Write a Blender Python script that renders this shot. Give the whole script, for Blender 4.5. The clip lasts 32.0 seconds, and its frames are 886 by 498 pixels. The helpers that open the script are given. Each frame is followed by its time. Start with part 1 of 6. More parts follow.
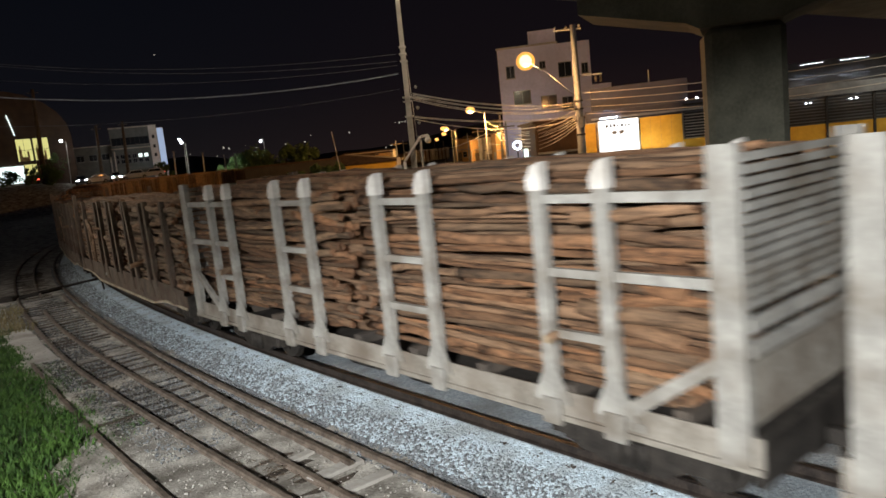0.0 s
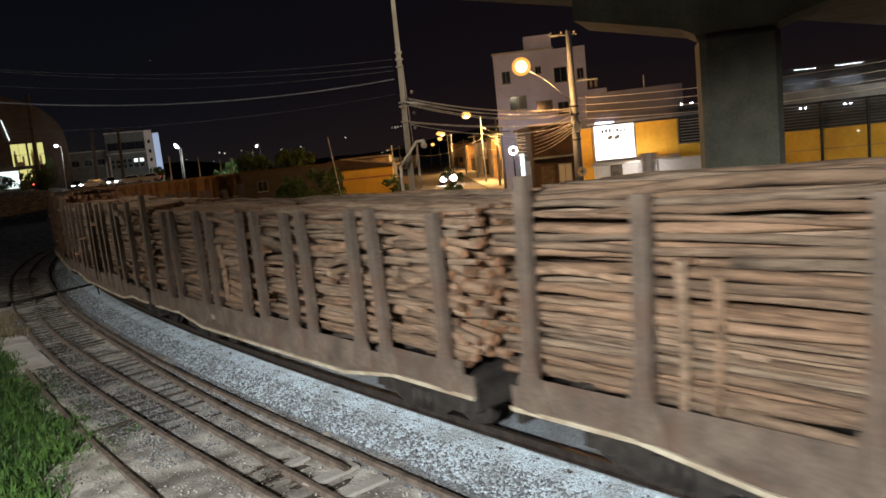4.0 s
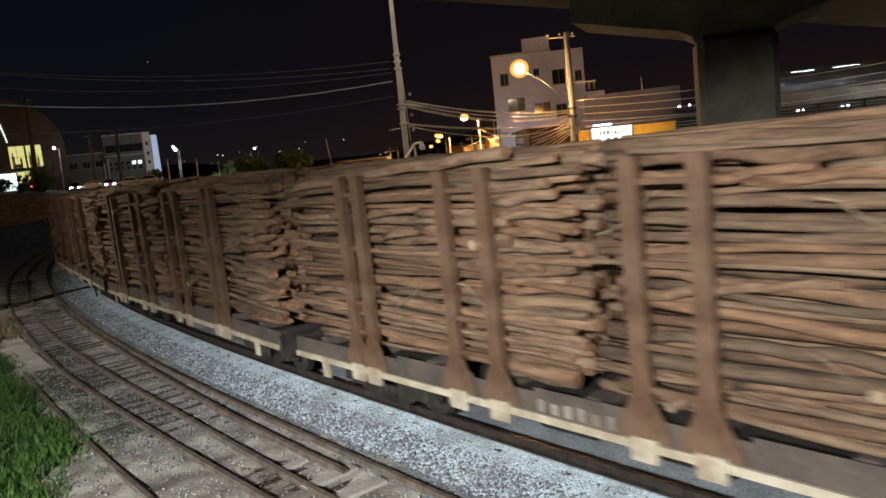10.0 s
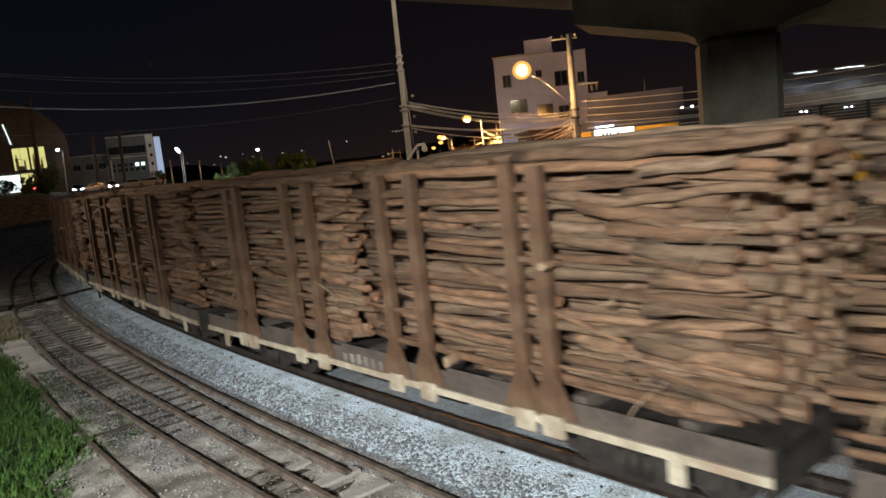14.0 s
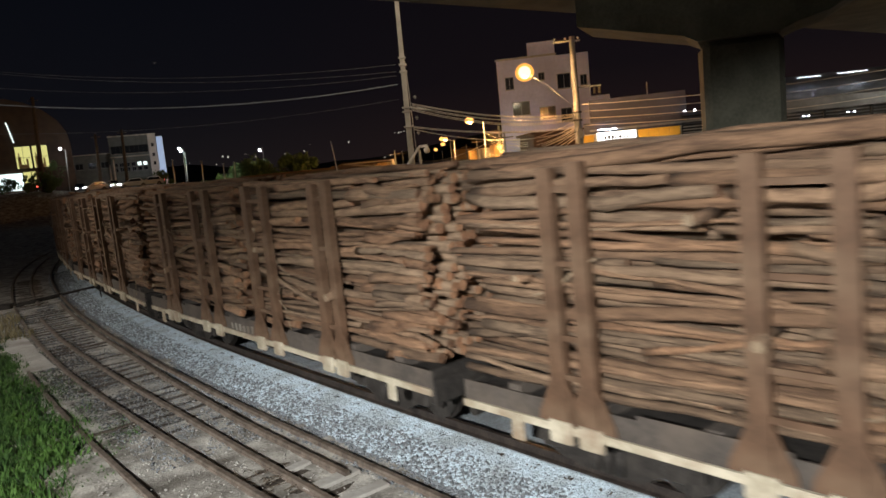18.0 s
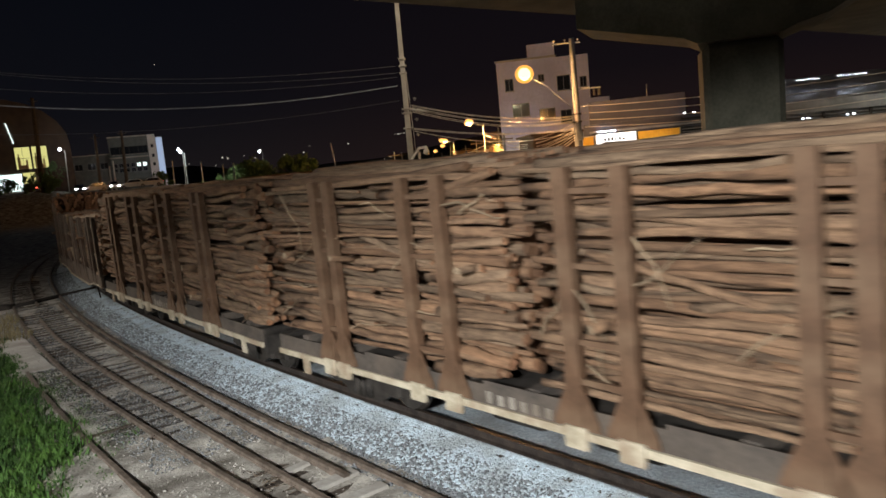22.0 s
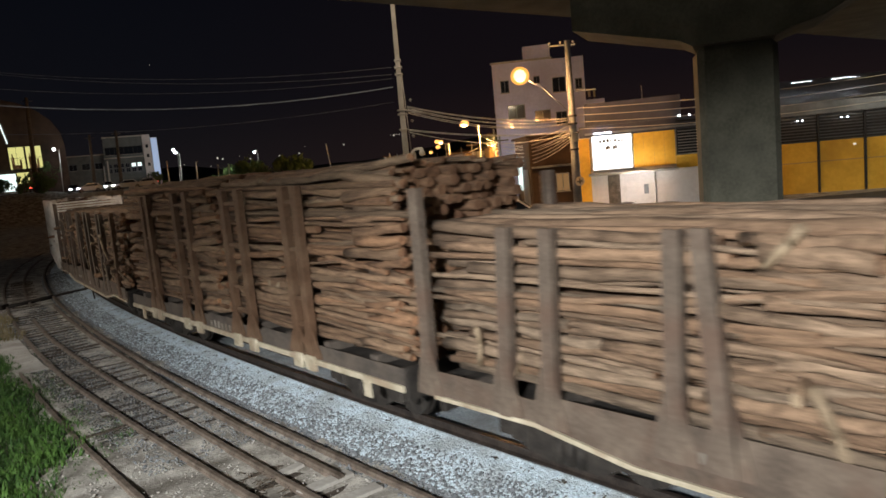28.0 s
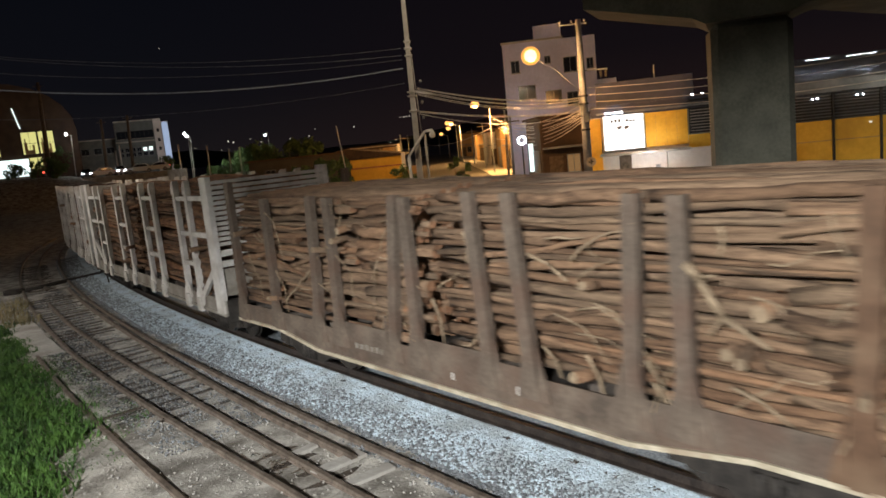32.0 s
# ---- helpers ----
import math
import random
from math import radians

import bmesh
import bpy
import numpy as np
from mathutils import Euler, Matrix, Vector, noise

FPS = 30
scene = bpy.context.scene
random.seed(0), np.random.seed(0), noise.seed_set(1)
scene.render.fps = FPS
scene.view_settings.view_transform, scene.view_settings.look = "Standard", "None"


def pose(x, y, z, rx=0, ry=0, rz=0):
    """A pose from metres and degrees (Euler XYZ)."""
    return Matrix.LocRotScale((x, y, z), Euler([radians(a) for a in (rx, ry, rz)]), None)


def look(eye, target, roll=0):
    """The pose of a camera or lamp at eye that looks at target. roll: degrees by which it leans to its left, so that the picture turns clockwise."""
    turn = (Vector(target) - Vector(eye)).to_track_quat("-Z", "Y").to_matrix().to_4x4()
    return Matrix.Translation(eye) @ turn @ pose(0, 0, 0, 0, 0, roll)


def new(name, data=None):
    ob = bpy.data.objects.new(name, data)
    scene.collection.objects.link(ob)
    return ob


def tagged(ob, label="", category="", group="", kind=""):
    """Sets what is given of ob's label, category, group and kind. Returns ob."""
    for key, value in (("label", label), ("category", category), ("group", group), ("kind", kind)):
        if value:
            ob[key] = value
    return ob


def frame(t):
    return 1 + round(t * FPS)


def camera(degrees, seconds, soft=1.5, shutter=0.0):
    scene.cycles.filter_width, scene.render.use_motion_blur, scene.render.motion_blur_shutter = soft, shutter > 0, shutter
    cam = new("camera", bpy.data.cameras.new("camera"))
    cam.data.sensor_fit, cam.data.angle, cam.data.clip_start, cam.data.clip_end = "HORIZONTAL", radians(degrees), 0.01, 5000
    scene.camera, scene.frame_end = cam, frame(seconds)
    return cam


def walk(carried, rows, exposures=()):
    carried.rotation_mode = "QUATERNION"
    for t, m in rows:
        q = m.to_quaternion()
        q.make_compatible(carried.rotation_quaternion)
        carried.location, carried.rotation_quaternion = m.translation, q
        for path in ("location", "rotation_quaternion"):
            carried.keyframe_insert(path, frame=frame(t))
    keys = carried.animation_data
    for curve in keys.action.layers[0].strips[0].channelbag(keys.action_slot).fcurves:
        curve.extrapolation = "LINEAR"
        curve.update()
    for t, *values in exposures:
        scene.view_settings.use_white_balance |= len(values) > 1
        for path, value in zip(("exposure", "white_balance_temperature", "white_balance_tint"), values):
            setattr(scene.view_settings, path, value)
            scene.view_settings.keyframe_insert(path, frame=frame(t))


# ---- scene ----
# ---------------------------------------------------------------- camera
cam = camera(63.3, 32.0, soft=1.6, shutter=0.55)
PATH = [
    (0, pose(0, 0, 4.1, 81.892, 5.992, -0.542)), (0.5, pose(0, 0, 4.1, 82.029, 6.001, -0.589)), (1, pose(0, 0, 4.1, 82.189, 5.96, -0.622)),
    (1.5, pose(0, 0, 4.1, 82.217, 5.999, -0.665)), (2, pose(0, 0, 4.1, 82.213, 6.005, -0.69)), (2.5, pose(0, 0, 4.1, 82.22, 6.001, -0.733)),
    (3, pose(0, 0, 4.1, 82.245, 5.934, -0.767)), (3.5, pose(0, 0, 4.1, 82.253, 5.965, -0.812)), (5.5, pose(0, 0, 4.1, 82.273, 5.971, -0.933)),
    (6, pose(0, 0, 4.1, 82.306, 5.977, -0.94)), (6.5, pose(0, 0, 4.1, 82.312, 5.971, -0.999)), (7, pose(0, 0, 4.1, 82.305, 6.009, -1.001)),
    (7.5, pose(0, 0, 4.1, 82.347, 5.999, -1.042)), (8, pose(0, 0, 4.1, 82.354, 6.004, -1.074)), (8.5, pose(0, 0, 4.1, 82.356, 5.995, -1.068)),
    (9, pose(0, 0, 4.1, 82.376, 6.007, -1.048)), (9.5, pose(0, 0, 4.1, 82.396, 6.021, -0.993)), (10, pose(0, 0, 4.1, 82.396, 6.013, -1)),
    (10.5, pose(0, 0, 4.1, 82.435, 6.038, -0.981)), (11, pose(0, 0, 4.1, 82.444, 6.056, -0.908)), (11.5, pose(0, 0, 4.1, 82.466, 6.04, -0.852)),
    (12, pose(0, 0, 4.1, 82.515, 6.056, -0.779)), (12.5, pose(0, 0, 4.1, 82.523, 6.073, -0.766)), (13, pose(0, 0, 4.1, 82.529, 6.045, -0.791)),
    (13.5, pose(0, 0, 4.1, 82.531, 6.061, -0.797)), (14, pose(0, 0, 4.1, 82.539, 6.049, -0.796)), (14.5, pose(0, 0, 4.1, 82.566, 6.101, -0.75)),
    (16.5, pose(0, 0, 4.1, 82.618, 6.108, -0.698)), (17, pose(0, 0, 4.1, 82.658, 6.014, -0.651)), (17.5, pose(0, 0, 4.1, 82.645, 5.829, -0.654)),
    (18, pose(0, 0, 4.1, 82.686, 5.614, -0.63)), (18.5, pose(0, 0, 4.1, 82.69, 5.506, -0.612)), (19, pose(0, 0, 4.1, 82.716, 5.455, -0.621)),
    (19.5, pose(0, 0, 4.1, 82.722, 5.462, -0.659)), (20, pose(0, 0, 4.1, 82.746, 5.467, -0.684)), (20.5, pose(0, 0, 4.1, 82.764, 5.433, -0.632)),
    (21, pose(0, 0, 4.1, 82.788, 5.438, -0.595)), (21.5, pose(0, 0, 4.1, 82.79, 5.471, -0.59)), (22, pose(0, 0, 4.1, 82.803, 5.503, -0.661)),
    (22.5, pose(0, 0, 4.1, 82.844, 5.17, -0.623)), (23, pose(0, 0, 4.1, 82.832, 4.937, -0.618)), (23.5, pose(0, 0, 4.1, 82.849, 4.965, -0.663)),
    (24, pose(0, 0, 4.1, 82.871, 5.085, -0.704)), (24.5, pose(0, 0, 4.1, 82.901, 5.165, -0.744)), (25, pose(0, 0, 4.1, 82.896, 5.122, -0.792)),
    (25.5, pose(0, 0, 4.1, 82.908, 5.204, -0.849)), (27.5, pose(0, 0, 4.1, 82.943, 5.395, -0.968)), (28, pose(0, 0, 4.1, 82.875, 5.314, -1.022)),
    (28.5, pose(0, 0, 4.1, 82.859, 5.333, -1.073)), (29, pose(0, 0, 4.1, 82.858, 5.352, -1.11)), (29.5, pose(0, 0, 4.1, 82.852, 5.324, -1.133)),
    (30, pose(0, 0, 4.1, 82.803, 5.308, -1.175)), (30.5, pose(0, 0, 4.1, 82.64, 5.307, -1.221)), (31, pose(0, 0, 4.1, 82.624, 5.806, -0.871)),
    (31.5, pose(0, 0, 4.1, 82.345, 5.889, 0.234)), (32, pose(0, 0, 4.1, 81.515, 5.782, -0.194))
]
walk(cam, PATH)
scene.view_settings.exposure = 0.0

# ---------------------------------------------------------------- light
world = bpy.data.worlds.new("night")
scene.world = world
world.use_nodes = True
# night sky: faint glow of the town along the horizon, near black above
_nt = world.node_tree
_tc = _nt.nodes.new("ShaderNodeTexCoord")
_sep = _nt.nodes.new("ShaderNodeSeparateXYZ")
_nt.links.new(_tc.outputs["Generated"], _sep.inputs[0])
_ramp = _nt.nodes.new("ShaderNodeValToRGB")
_ramp.color_ramp.elements[0].position, _ramp.color_ramp.elements[0].color = 0.0, (0.0115, 0.0078, 0.0072, 1)
_ramp.color_ramp.elements[1].position, _ramp.color_ramp.elements[1].color = 0.30, (0.0026, 0.0027, 0.0040, 1)
_mid = _ramp.color_ramp.elements.new(0.10)
_mid.color = (0.0052, 0.0043, 0.0052, 1)
_nt.links.new(_sep.outputs["Z"], _ramp.inputs[0])
_side = _nt.nodes.new("ShaderNodeMapRange")
_side.interpolation_type = "SMOOTHSTEP"
_side.inputs[1].default_value, _side.inputs[2].default_value = -0.42, 0.12
_nt.links.new(_sep.outputs["X"], _side.inputs[0])
_tone = _nt.nodes.new("ShaderNodeMixRGB")
_tone.inputs[1].default_value, _tone.inputs[2].default_value = (0.80, 1.0, 1.2, 1), (1.18, 1.0, 1.06, 1)
_nt.links.new(_side.outputs[0], _tone.inputs[0])
_glow = _nt.nodes.new("ShaderNodeMixRGB")
_glow.blend_type = "MULTIPLY"
_glow.inputs[0].default_value = 1.0
_nt.links.new(_ramp.outputs[0], _glow.inputs[1])
_nt.links.new(_tone.outputs[0], _glow.inputs[2])
_nt.links.new(_glow.outputs[0], _nt.nodes["Background"].inputs[0])
_nt.nodes["Background"].inputs[1].default_value = 1.0


def lamp(name, kind, where, power, colour, target=None, size=0.3):
    data = bpy.data.lights.new(name, kind)
    data.energy, data.color = power, colour
    if kind == "AREA":
        data.shape, data.size = "DISK", size
    else:
        data.shadow_soft_size = size
    if kind == "SPOT":
        data.spot_size, data.spot_blend = radians(108), 0.75
    ob = new(name, data)
    ob.matrix_world = look(where, target) if target else Matrix.Translation(where)
    return ob


# yard floodlight on a mast behind the camera, orange street lamps, lit shop sign and forecourt
lamp("yard_light", "AREA", (-6.2, -11.07, 8.6), 9000, (1.0, 0.985, 0.965), (-12.0, 11.0, 1.0), 1.3)
lamp("siding_light", "AREA", (-24.0, 14.0, 8.0), 760, (1.0, 0.86, 0.74), (-9.0, 22.0, 1.0), 0.6)
# added fill without a lamp post, lifts the ground at the far left
lamp("ground_fill_light", "SPOT", (-17.0, 19.0, 9.0), 900, (1.0, 0.97, 0.92), (-14.6, 21.5, 0.0), 0.3)
# added fill with no fixture, brightens the power pole, cables and camera mast
lamp("pole_fill_light", "POINT", (-1.2, 20.6, 10.7), 1000, (1.0, 0.80, 0.58), size=0.2)
lamp("street_light", "POINT", (4.73, 35.65, 7.1), 3100, (1.0, 0.48, 0.16), size=0.2)
lamp("street_light_far", "POINT", (3.87, 74.3, 7.0), 11000, (1.0, 0.50, 0.15), size=0.2)
lamp("street_light_farther", "POINT", (1.9, 119.2, 6.4), 7000, (1.0, 0.50, 0.15), size=0.2)
lamp("side_street_light", "POINT", (-3.2, 53.0, 4.6), 420, (1.0, 0.52, 0.16), size=0.2)
lamp("shop_light", "POINT", (11.6, 40.6, 2.15), 170, (1.0, 0.93, 0.84), size=0.2)
lamp("neon_light", "POINT", (7.0, 57.0, 4.2), 70, (0.86, 0.92, 1.0), size=0.2)
# fill added out of view on the right to brighten the yellow panels
lamp("warehouse_fill_light", "POINT", (25.0, 32.0, 6.8), 600, (1.0, 0.90, 0.70), size=0.2)
lamp("building_light", "POINT", (-57.0, 147.0, 9.0), 25, (0.75, 0.85, 1.0), size=0.3)
lamp("terrace_light", "POINT", (-47.5, 139.5, 9.6), 700, (0.88, 0.94, 1.0), size=0.3)
lamp("hall_light", "POINT", (-60.8, 120.6, 11.2), 260, (0.90, 0.95, 1.0), size=0.3)
lamp("terrace_light_far", "POINT", (-38.5, 139.0, 9.5), 2600, (0.95, 0.97, 0.9), size=0.3)


# ---------------------------------------------------------------- materials
def mat(name, c1, c2, scale=6.0, rough=0.8, bump=0.25, metal=0.0, stretch=(1, 1, 1), rand=0.0, fine=6.0, dirt=None, dirt_scale=1.2, dirt_amount=0.5, tint=None):
    """Two colours by a coarse noise, a fine grain in colour and relief, and stains of a third colour."""
    m = bpy.data.materials.new(name)
    m.use_nodes = True
    nt = m.node_tree
    b = nt.nodes["Principled BSDF"]
    link = nt.links.new
    tc = nt.nodes.new("ShaderNodeTexCoord")
    mp = nt.nodes.new("ShaderNodeMapping")
    mp.inputs["Scale"].default_value = stretch
    link(tc.outputs["Object"], mp.inputs[0])
    vec = mp.outputs[0]
    if rand:
        info = nt.nodes.new("ShaderNodeObjectInfo")
        shift = nt.nodes.new("ShaderNodeVectorMath")
        shift.operation = "MULTIPLY_ADD"
        comb = nt.nodes.new("ShaderNodeCombineXYZ")
        for i in range(3):
            link(info.outputs["Random"], comb.inputs[i])
        link(comb.outputs[0], shift.inputs[0])
        shift.inputs[1].default_value = (37, 19, 53)
        link(vec, shift.inputs[2])
        vec = shift.outputs[0]

    def noise_tex(s, detail):
        n = nt.nodes.new("ShaderNodeTexNoise")
        n.inputs["Scale"].default_value, n.inputs["Detail"].default_value = s, detail
        link(vec, n.inputs["Vector"])
        return n.outputs[0]

    coarse, grain = noise_tex(scale, 4), noise_tex(scale * fine, 5)
    ramp = nt.nodes.new("ShaderNodeValToRGB")
    ramp.color_ramp.elements[0].position, ramp.color_ramp.elements[1].position = 0.33, 0.67
    ramp.color_ramp.elements[0].color, ramp.color_ramp.elements[1].color = (*c1, 1), (*c2, 1)
    mixv = nt.nodes.new("ShaderNodeMath")
    mixv.operation = "MULTIPLY_ADD"
    link(grain, mixv.inputs[0])
    mixv.inputs[1].default_value = 0.5
    half = nt.nodes.new("ShaderNodeMath")
    half.operation = "MULTIPLY_ADD"
    link(coarse, half.inputs[0])
    half.inputs[1].default_value, half.inputs[2].default_value = 0.9, -0.2
    link(half.outputs[0], mixv.inputs[2])
    link(mixv.outputs[0], ramp.inputs[0])
    colour = ramp.outputs[0]
    if dirt:
        big = noise_tex(dirt_scale, 3)
        dr = nt.nodes.new("ShaderNodeMapRange")
        dr.inputs[1].default_value, dr.inputs[2].default_value, dr.inputs[4].default_value = 0.45, 0.68, dirt_amount
        link(big, dr.inputs[0])
        mx = nt.nodes.new("ShaderNodeMixRGB")
        link(dr.outputs[0], mx.inputs[0])
        link(colour, mx.inputs[1])
        mx.inputs[2].default_value = (*dirt, 1)
        colour = mx.outputs[0]
    if rand:
        hsv = nt.nodes.new("ShaderNodeHueSaturation")
        mr = nt.nodes.new("ShaderNodeMapRange")
        mr.inputs[3].default_value, mr.inputs[4].default_value = 1 - rand, 1 + rand
        link(info.outputs["Random"], mr.inputs[0])
        link(mr.outputs[0], hsv.inputs["Value"])
        link(colour, hsv.inputs["Color"])
        colour = hsv.outputs[0]
    if tint:
        wrap = nt.nodes.new("ShaderNodeMath")
        wrap.operation = "MULTIPLY"
        wrap.inputs[1].default_value = 13.7
        frac = nt.nodes.new("ShaderNodeMath")
        frac.operation = "FRACT"
        link(info.outputs["Random"], wrap.inputs[0])
        link(wrap.outputs[0], frac.inputs[0])
        amount = nt.nodes.new("ShaderNodeMath")
        amount.operation = "MULTIPLY"
        amount.inputs[1].default_value = 0.85
        link(frac.outputs[0], amount.inputs[0])
        tm = nt.nodes.new("ShaderNodeMixRGB")
        tm.blend_type = "MULTIPLY"
        link(amount.outputs[0], tm.inputs[0])
        link(colour, tm.inputs[1])
        tm.inputs[2].default_value = (*tint, 1)
        colour = tm.outputs[0]
    link(colour, b.inputs["Base Color"])
    b.inputs["Roughness"].default_value, b.inputs["Metallic"].default_value = rough, metal
    if bump:
        bp = nt.nodes.new("ShaderNodeBump")
        bp.inputs["Strength"].default_value, bp.inputs["Distance"].default_value = bump, 0.03
        link(mixv.outputs[0], bp.inputs["Height"])
        link(bp.outputs[0], b.inputs["Normal"])
    return m


def glow(name, colour, strength):
    m = bpy.data.materials.new(name)
    m.use_nodes = True
    b = m.node_tree.nodes["Principled BSDF"]
    b.inputs["Base Color"].default_value = (0.02, 0.02, 0.02, 1)
    b.inputs["Emission Color"].default_value, b.inputs["Emission Strength"].default_value = (*colour, 1), strength
    return m


def glass(name, colour, rough=0.08):
    m = bpy.data.materials.new(name)
    m.use_nodes = True
    b = m.node_tree.nodes["Principled BSDF"]
    b.inputs["Base Color"].default_value = (*colour, 1)
    b.inputs["Roughness"].default_value, b.inputs["IOR"].default_value = rough, 1.5
    return m


BARK = mat("bark", (0.080, 0.0525, 0.033), (0.232, 0.163, 0.104), 6, 0.9, 0.9, stretch=(0.4, 2.2, 2.2), rand=0.32, fine=5, dirt=(0.195, 0.138, 0.088), dirt_scale=2.5, dirt_amount=0.5, tint=(1.10, 0.86, 0.72))
PALEBARK = mat("weathered_bark", (0.098, 0.071, 0.048), (0.285, 0.216, 0.152), 6, 0.9, 0.9, stretch=(0.4, 2.2, 2.2), rand=0.30, fine=5, dirt=(0.26, 0.20, 0.14), dirt_scale=2.5, dirt_amount=0.5, tint=(1.08, 0.86, 0.72))
WARMBARK = mat("warm_bark", (0.046, 0.029, 0.018), (0.225, 0.143, 0.084), 6, 0.9, 0.9, stretch=(0.5, 2.2, 2.2), rand=0.45, fine=5, dirt=(0.24, 0.165, 0.105), dirt_scale=2.5, dirt_amount=0.6, tint=(1.12, 0.80, 0.58))
CUT = mat("cut_wood", (0.135, 0.066, 0.034), (0.30, 0.165, 0.088), 9, 0.85, 0.2, rand=0.5, dirt=(0.14, 0.065, 0.036), dirt_scale=5, dirt_amount=0.6)
BARE = mat("bare_wood", (0.19, 0.14, 0.09), (0.34, 0.262, 0.172), 4, 0.8, 0.25, stretch=(0.3, 2, 2), rand=0.2)
BROWN = mat("oxide_paint", (0.078, 0.042, 0.022), (0.13, 0.072, 0.040), 3, 0.75, 0.25, dirt=(0.155, 0.104, 0.064), dirt_scale=1.5, dirt_amount=0.75)
DUSTY = mat("dusty_steel", (0.072, 0.055, 0.042), (0.158, 0.124, 0.095), 2.4, 0.85, 0.3, fine=9, dirt=(0.11, 0.065, 0.045), dirt_scale=1.8, dirt_amount=0.6)
BRIGHTWHITE = mat("bright_white_paint", (0.58, 0.57, 0.54), (0.76, 0.75, 0.72), 3, 0.6, 0.12, dirt=(0.34, 0.30, 0.25), dirt_scale=1.6, dirt_amount=0.6)
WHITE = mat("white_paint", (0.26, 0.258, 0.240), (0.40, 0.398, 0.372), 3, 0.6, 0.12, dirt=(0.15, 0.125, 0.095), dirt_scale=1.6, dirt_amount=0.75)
CREAM = mat("cream_paint", (0.34, 0.30, 0.215), (0.56, 0.515, 0.40), 4, 0.7, 0.15, dirt=(0.26, 0.18, 0.12), dirt_scale=2.5, dirt_amount=0.7)
DARK = mat("dark_steel", (0.018, 0.016, 0.014), (0.05, 0.044, 0.038), 5, 0.75, 0.3, metal=0.2)
TRAINRAIL = mat("dark_oily_rail", (0.018, 0.014, 0.012), (0.055, 0.043, 0.036), 5, 0.6, 0.2, metal=0.2)
GRIME = mat("grimy_dark_steel", (0.045, 0.039, 0.034), (0.10, 0.084, 0.070), 3, 0.85, 0.3, dirt=(0.13, 0.105, 0.082), dirt_scale=1.6, dirt_amount=0.6)
GRIMYWHITE = mat("grimy_white_paint", (0.20, 0.185, 0.158), (0.34, 0.32, 0.28), 3, 0.75, 0.15, dirt=(0.14, 0.112, 0.086), dirt_scale=1.4, dirt_amount=0.8)
RAIL = mat("rusty_rail", (0.085, 0.068, 0.054), (0.215, 0.176, 0.144), 5, 0.65, 0.2, metal=0.2, stretch=(1, 1, 1))
SHINE = mat("worn_rail_head", (0.20, 0.17, 0.15), (0.34, 0.30, 0.27), 5, 0.4, 0.05, metal=0.8)
TIE = mat("sleeper_wood", (0.026, 0.02, 0.015), (0.085, 0.065, 0.048), 4, 0.95, 0.6, stretch=(6, 1, 4), rand=0.4, dirt=(0.19, 0.16, 0.125), dirt_scale=3, dirt_amount=0.4)
DIRT = mat("packed_dirt", (0.172, 0.163, 0.142), (0.585, 0.568, 0.515), 2.2, 0.97, 1.0, fine=11, dirt=(0.095, 0.084, 0.066), dirt_scale=1.5, dirt_amount=0.7)
STONE = mat("grey_ballast", (0.40, 0.49, 0.55), (0.62, 0.74, 0.82), 14, 0.9, 0.3, fine=3, dirt=(0.24, 0.25, 0.24), dirt_scale=1.6, dirt_amount=0.6)
BLACKSTONE = mat("oily_gravel", (0.020, 0.019, 0.017), (0.085, 0.080, 0.072), 14, 0.85, 0.3, fine=3)
OLDSTONE = mat("dusty_ballast", (0.085, 0.094, 0.102), (0.27, 0.295, 0.315), 14, 0.95, 0.3, fine=3)
BED = mat("ballast_bed", (0.23, 0.27, 0.30), (0.42, 0.49, 0.54), 26, 0.95, 0.9, fine=3, dirt=(0.15, 0.15, 0.14), dirt_scale=1.3, dirt_amount=0.6)
FOOT = mat("dusty_ballast_foot", (0.10, 0.112, 0.122), (0.25, 0.275, 0.295), 26, 0.95, 0.9, fine=3, dirt=(0.17, 0.16, 0.14), dirt_scale=1.3, dirt_amount=0.5)
GRASS = mat("grass_blades", (0.014, 0.052, 0.006), (0.072, 0.160, 0.023), 2.0, 0.8, 0.0)
DRYGRASS = mat("dry_grass", (0.20, 0.17, 0.09), (0.34, 0.30, 0.18), 2.0, 0.9, 0.0)
CONCRETE = mat("concrete", (0.052, 0.052, 0.037), (0.095, 0.095, 0.070), 1.6, 0.92, 0.3, fine=10, dirt=(0.035, 0.037, 0.028), dirt_scale=0.6, dirt_amount=0.6)
PALECON = mat("pale_concrete", (0.33, 0.32, 0.29), (0.50, 0.49, 0.46), 1.6, 0.92, 0.3, fine=10, dirt=(0.22, 0.20, 0.17), dirt_scale=1.0, dirt_amount=0.6)
ASPHALT = mat("asphalt", (0.035, 0.035, 0.036), (0.07, 0.068, 0.066), 2, 0.85, 0.3, fine=20)
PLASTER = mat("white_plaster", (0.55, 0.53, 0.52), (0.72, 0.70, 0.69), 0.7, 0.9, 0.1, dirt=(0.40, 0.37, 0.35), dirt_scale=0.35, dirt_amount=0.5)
YELLOW = mat("yellow_paint", (0.62, 0.36, 0.03), (0.76, 0.47, 0.05), 0.9, 0.7, 0.1, dirt=(0.45, 0.26, 0.03), dirt_scale=0.5, dirt_amount=0.6)
# bluish tint puts the cool light on the pale facade into its colour
COOLPLASTER = mat("cool_lit_plaster", (0.50, 0.52, 0.70), (0.66, 0.68, 0.88), 0.7, 0.9, 0.1, dirt=(0.40, 0.40, 0.54), dirt_scale=0.35, dirt_amount=0.5)
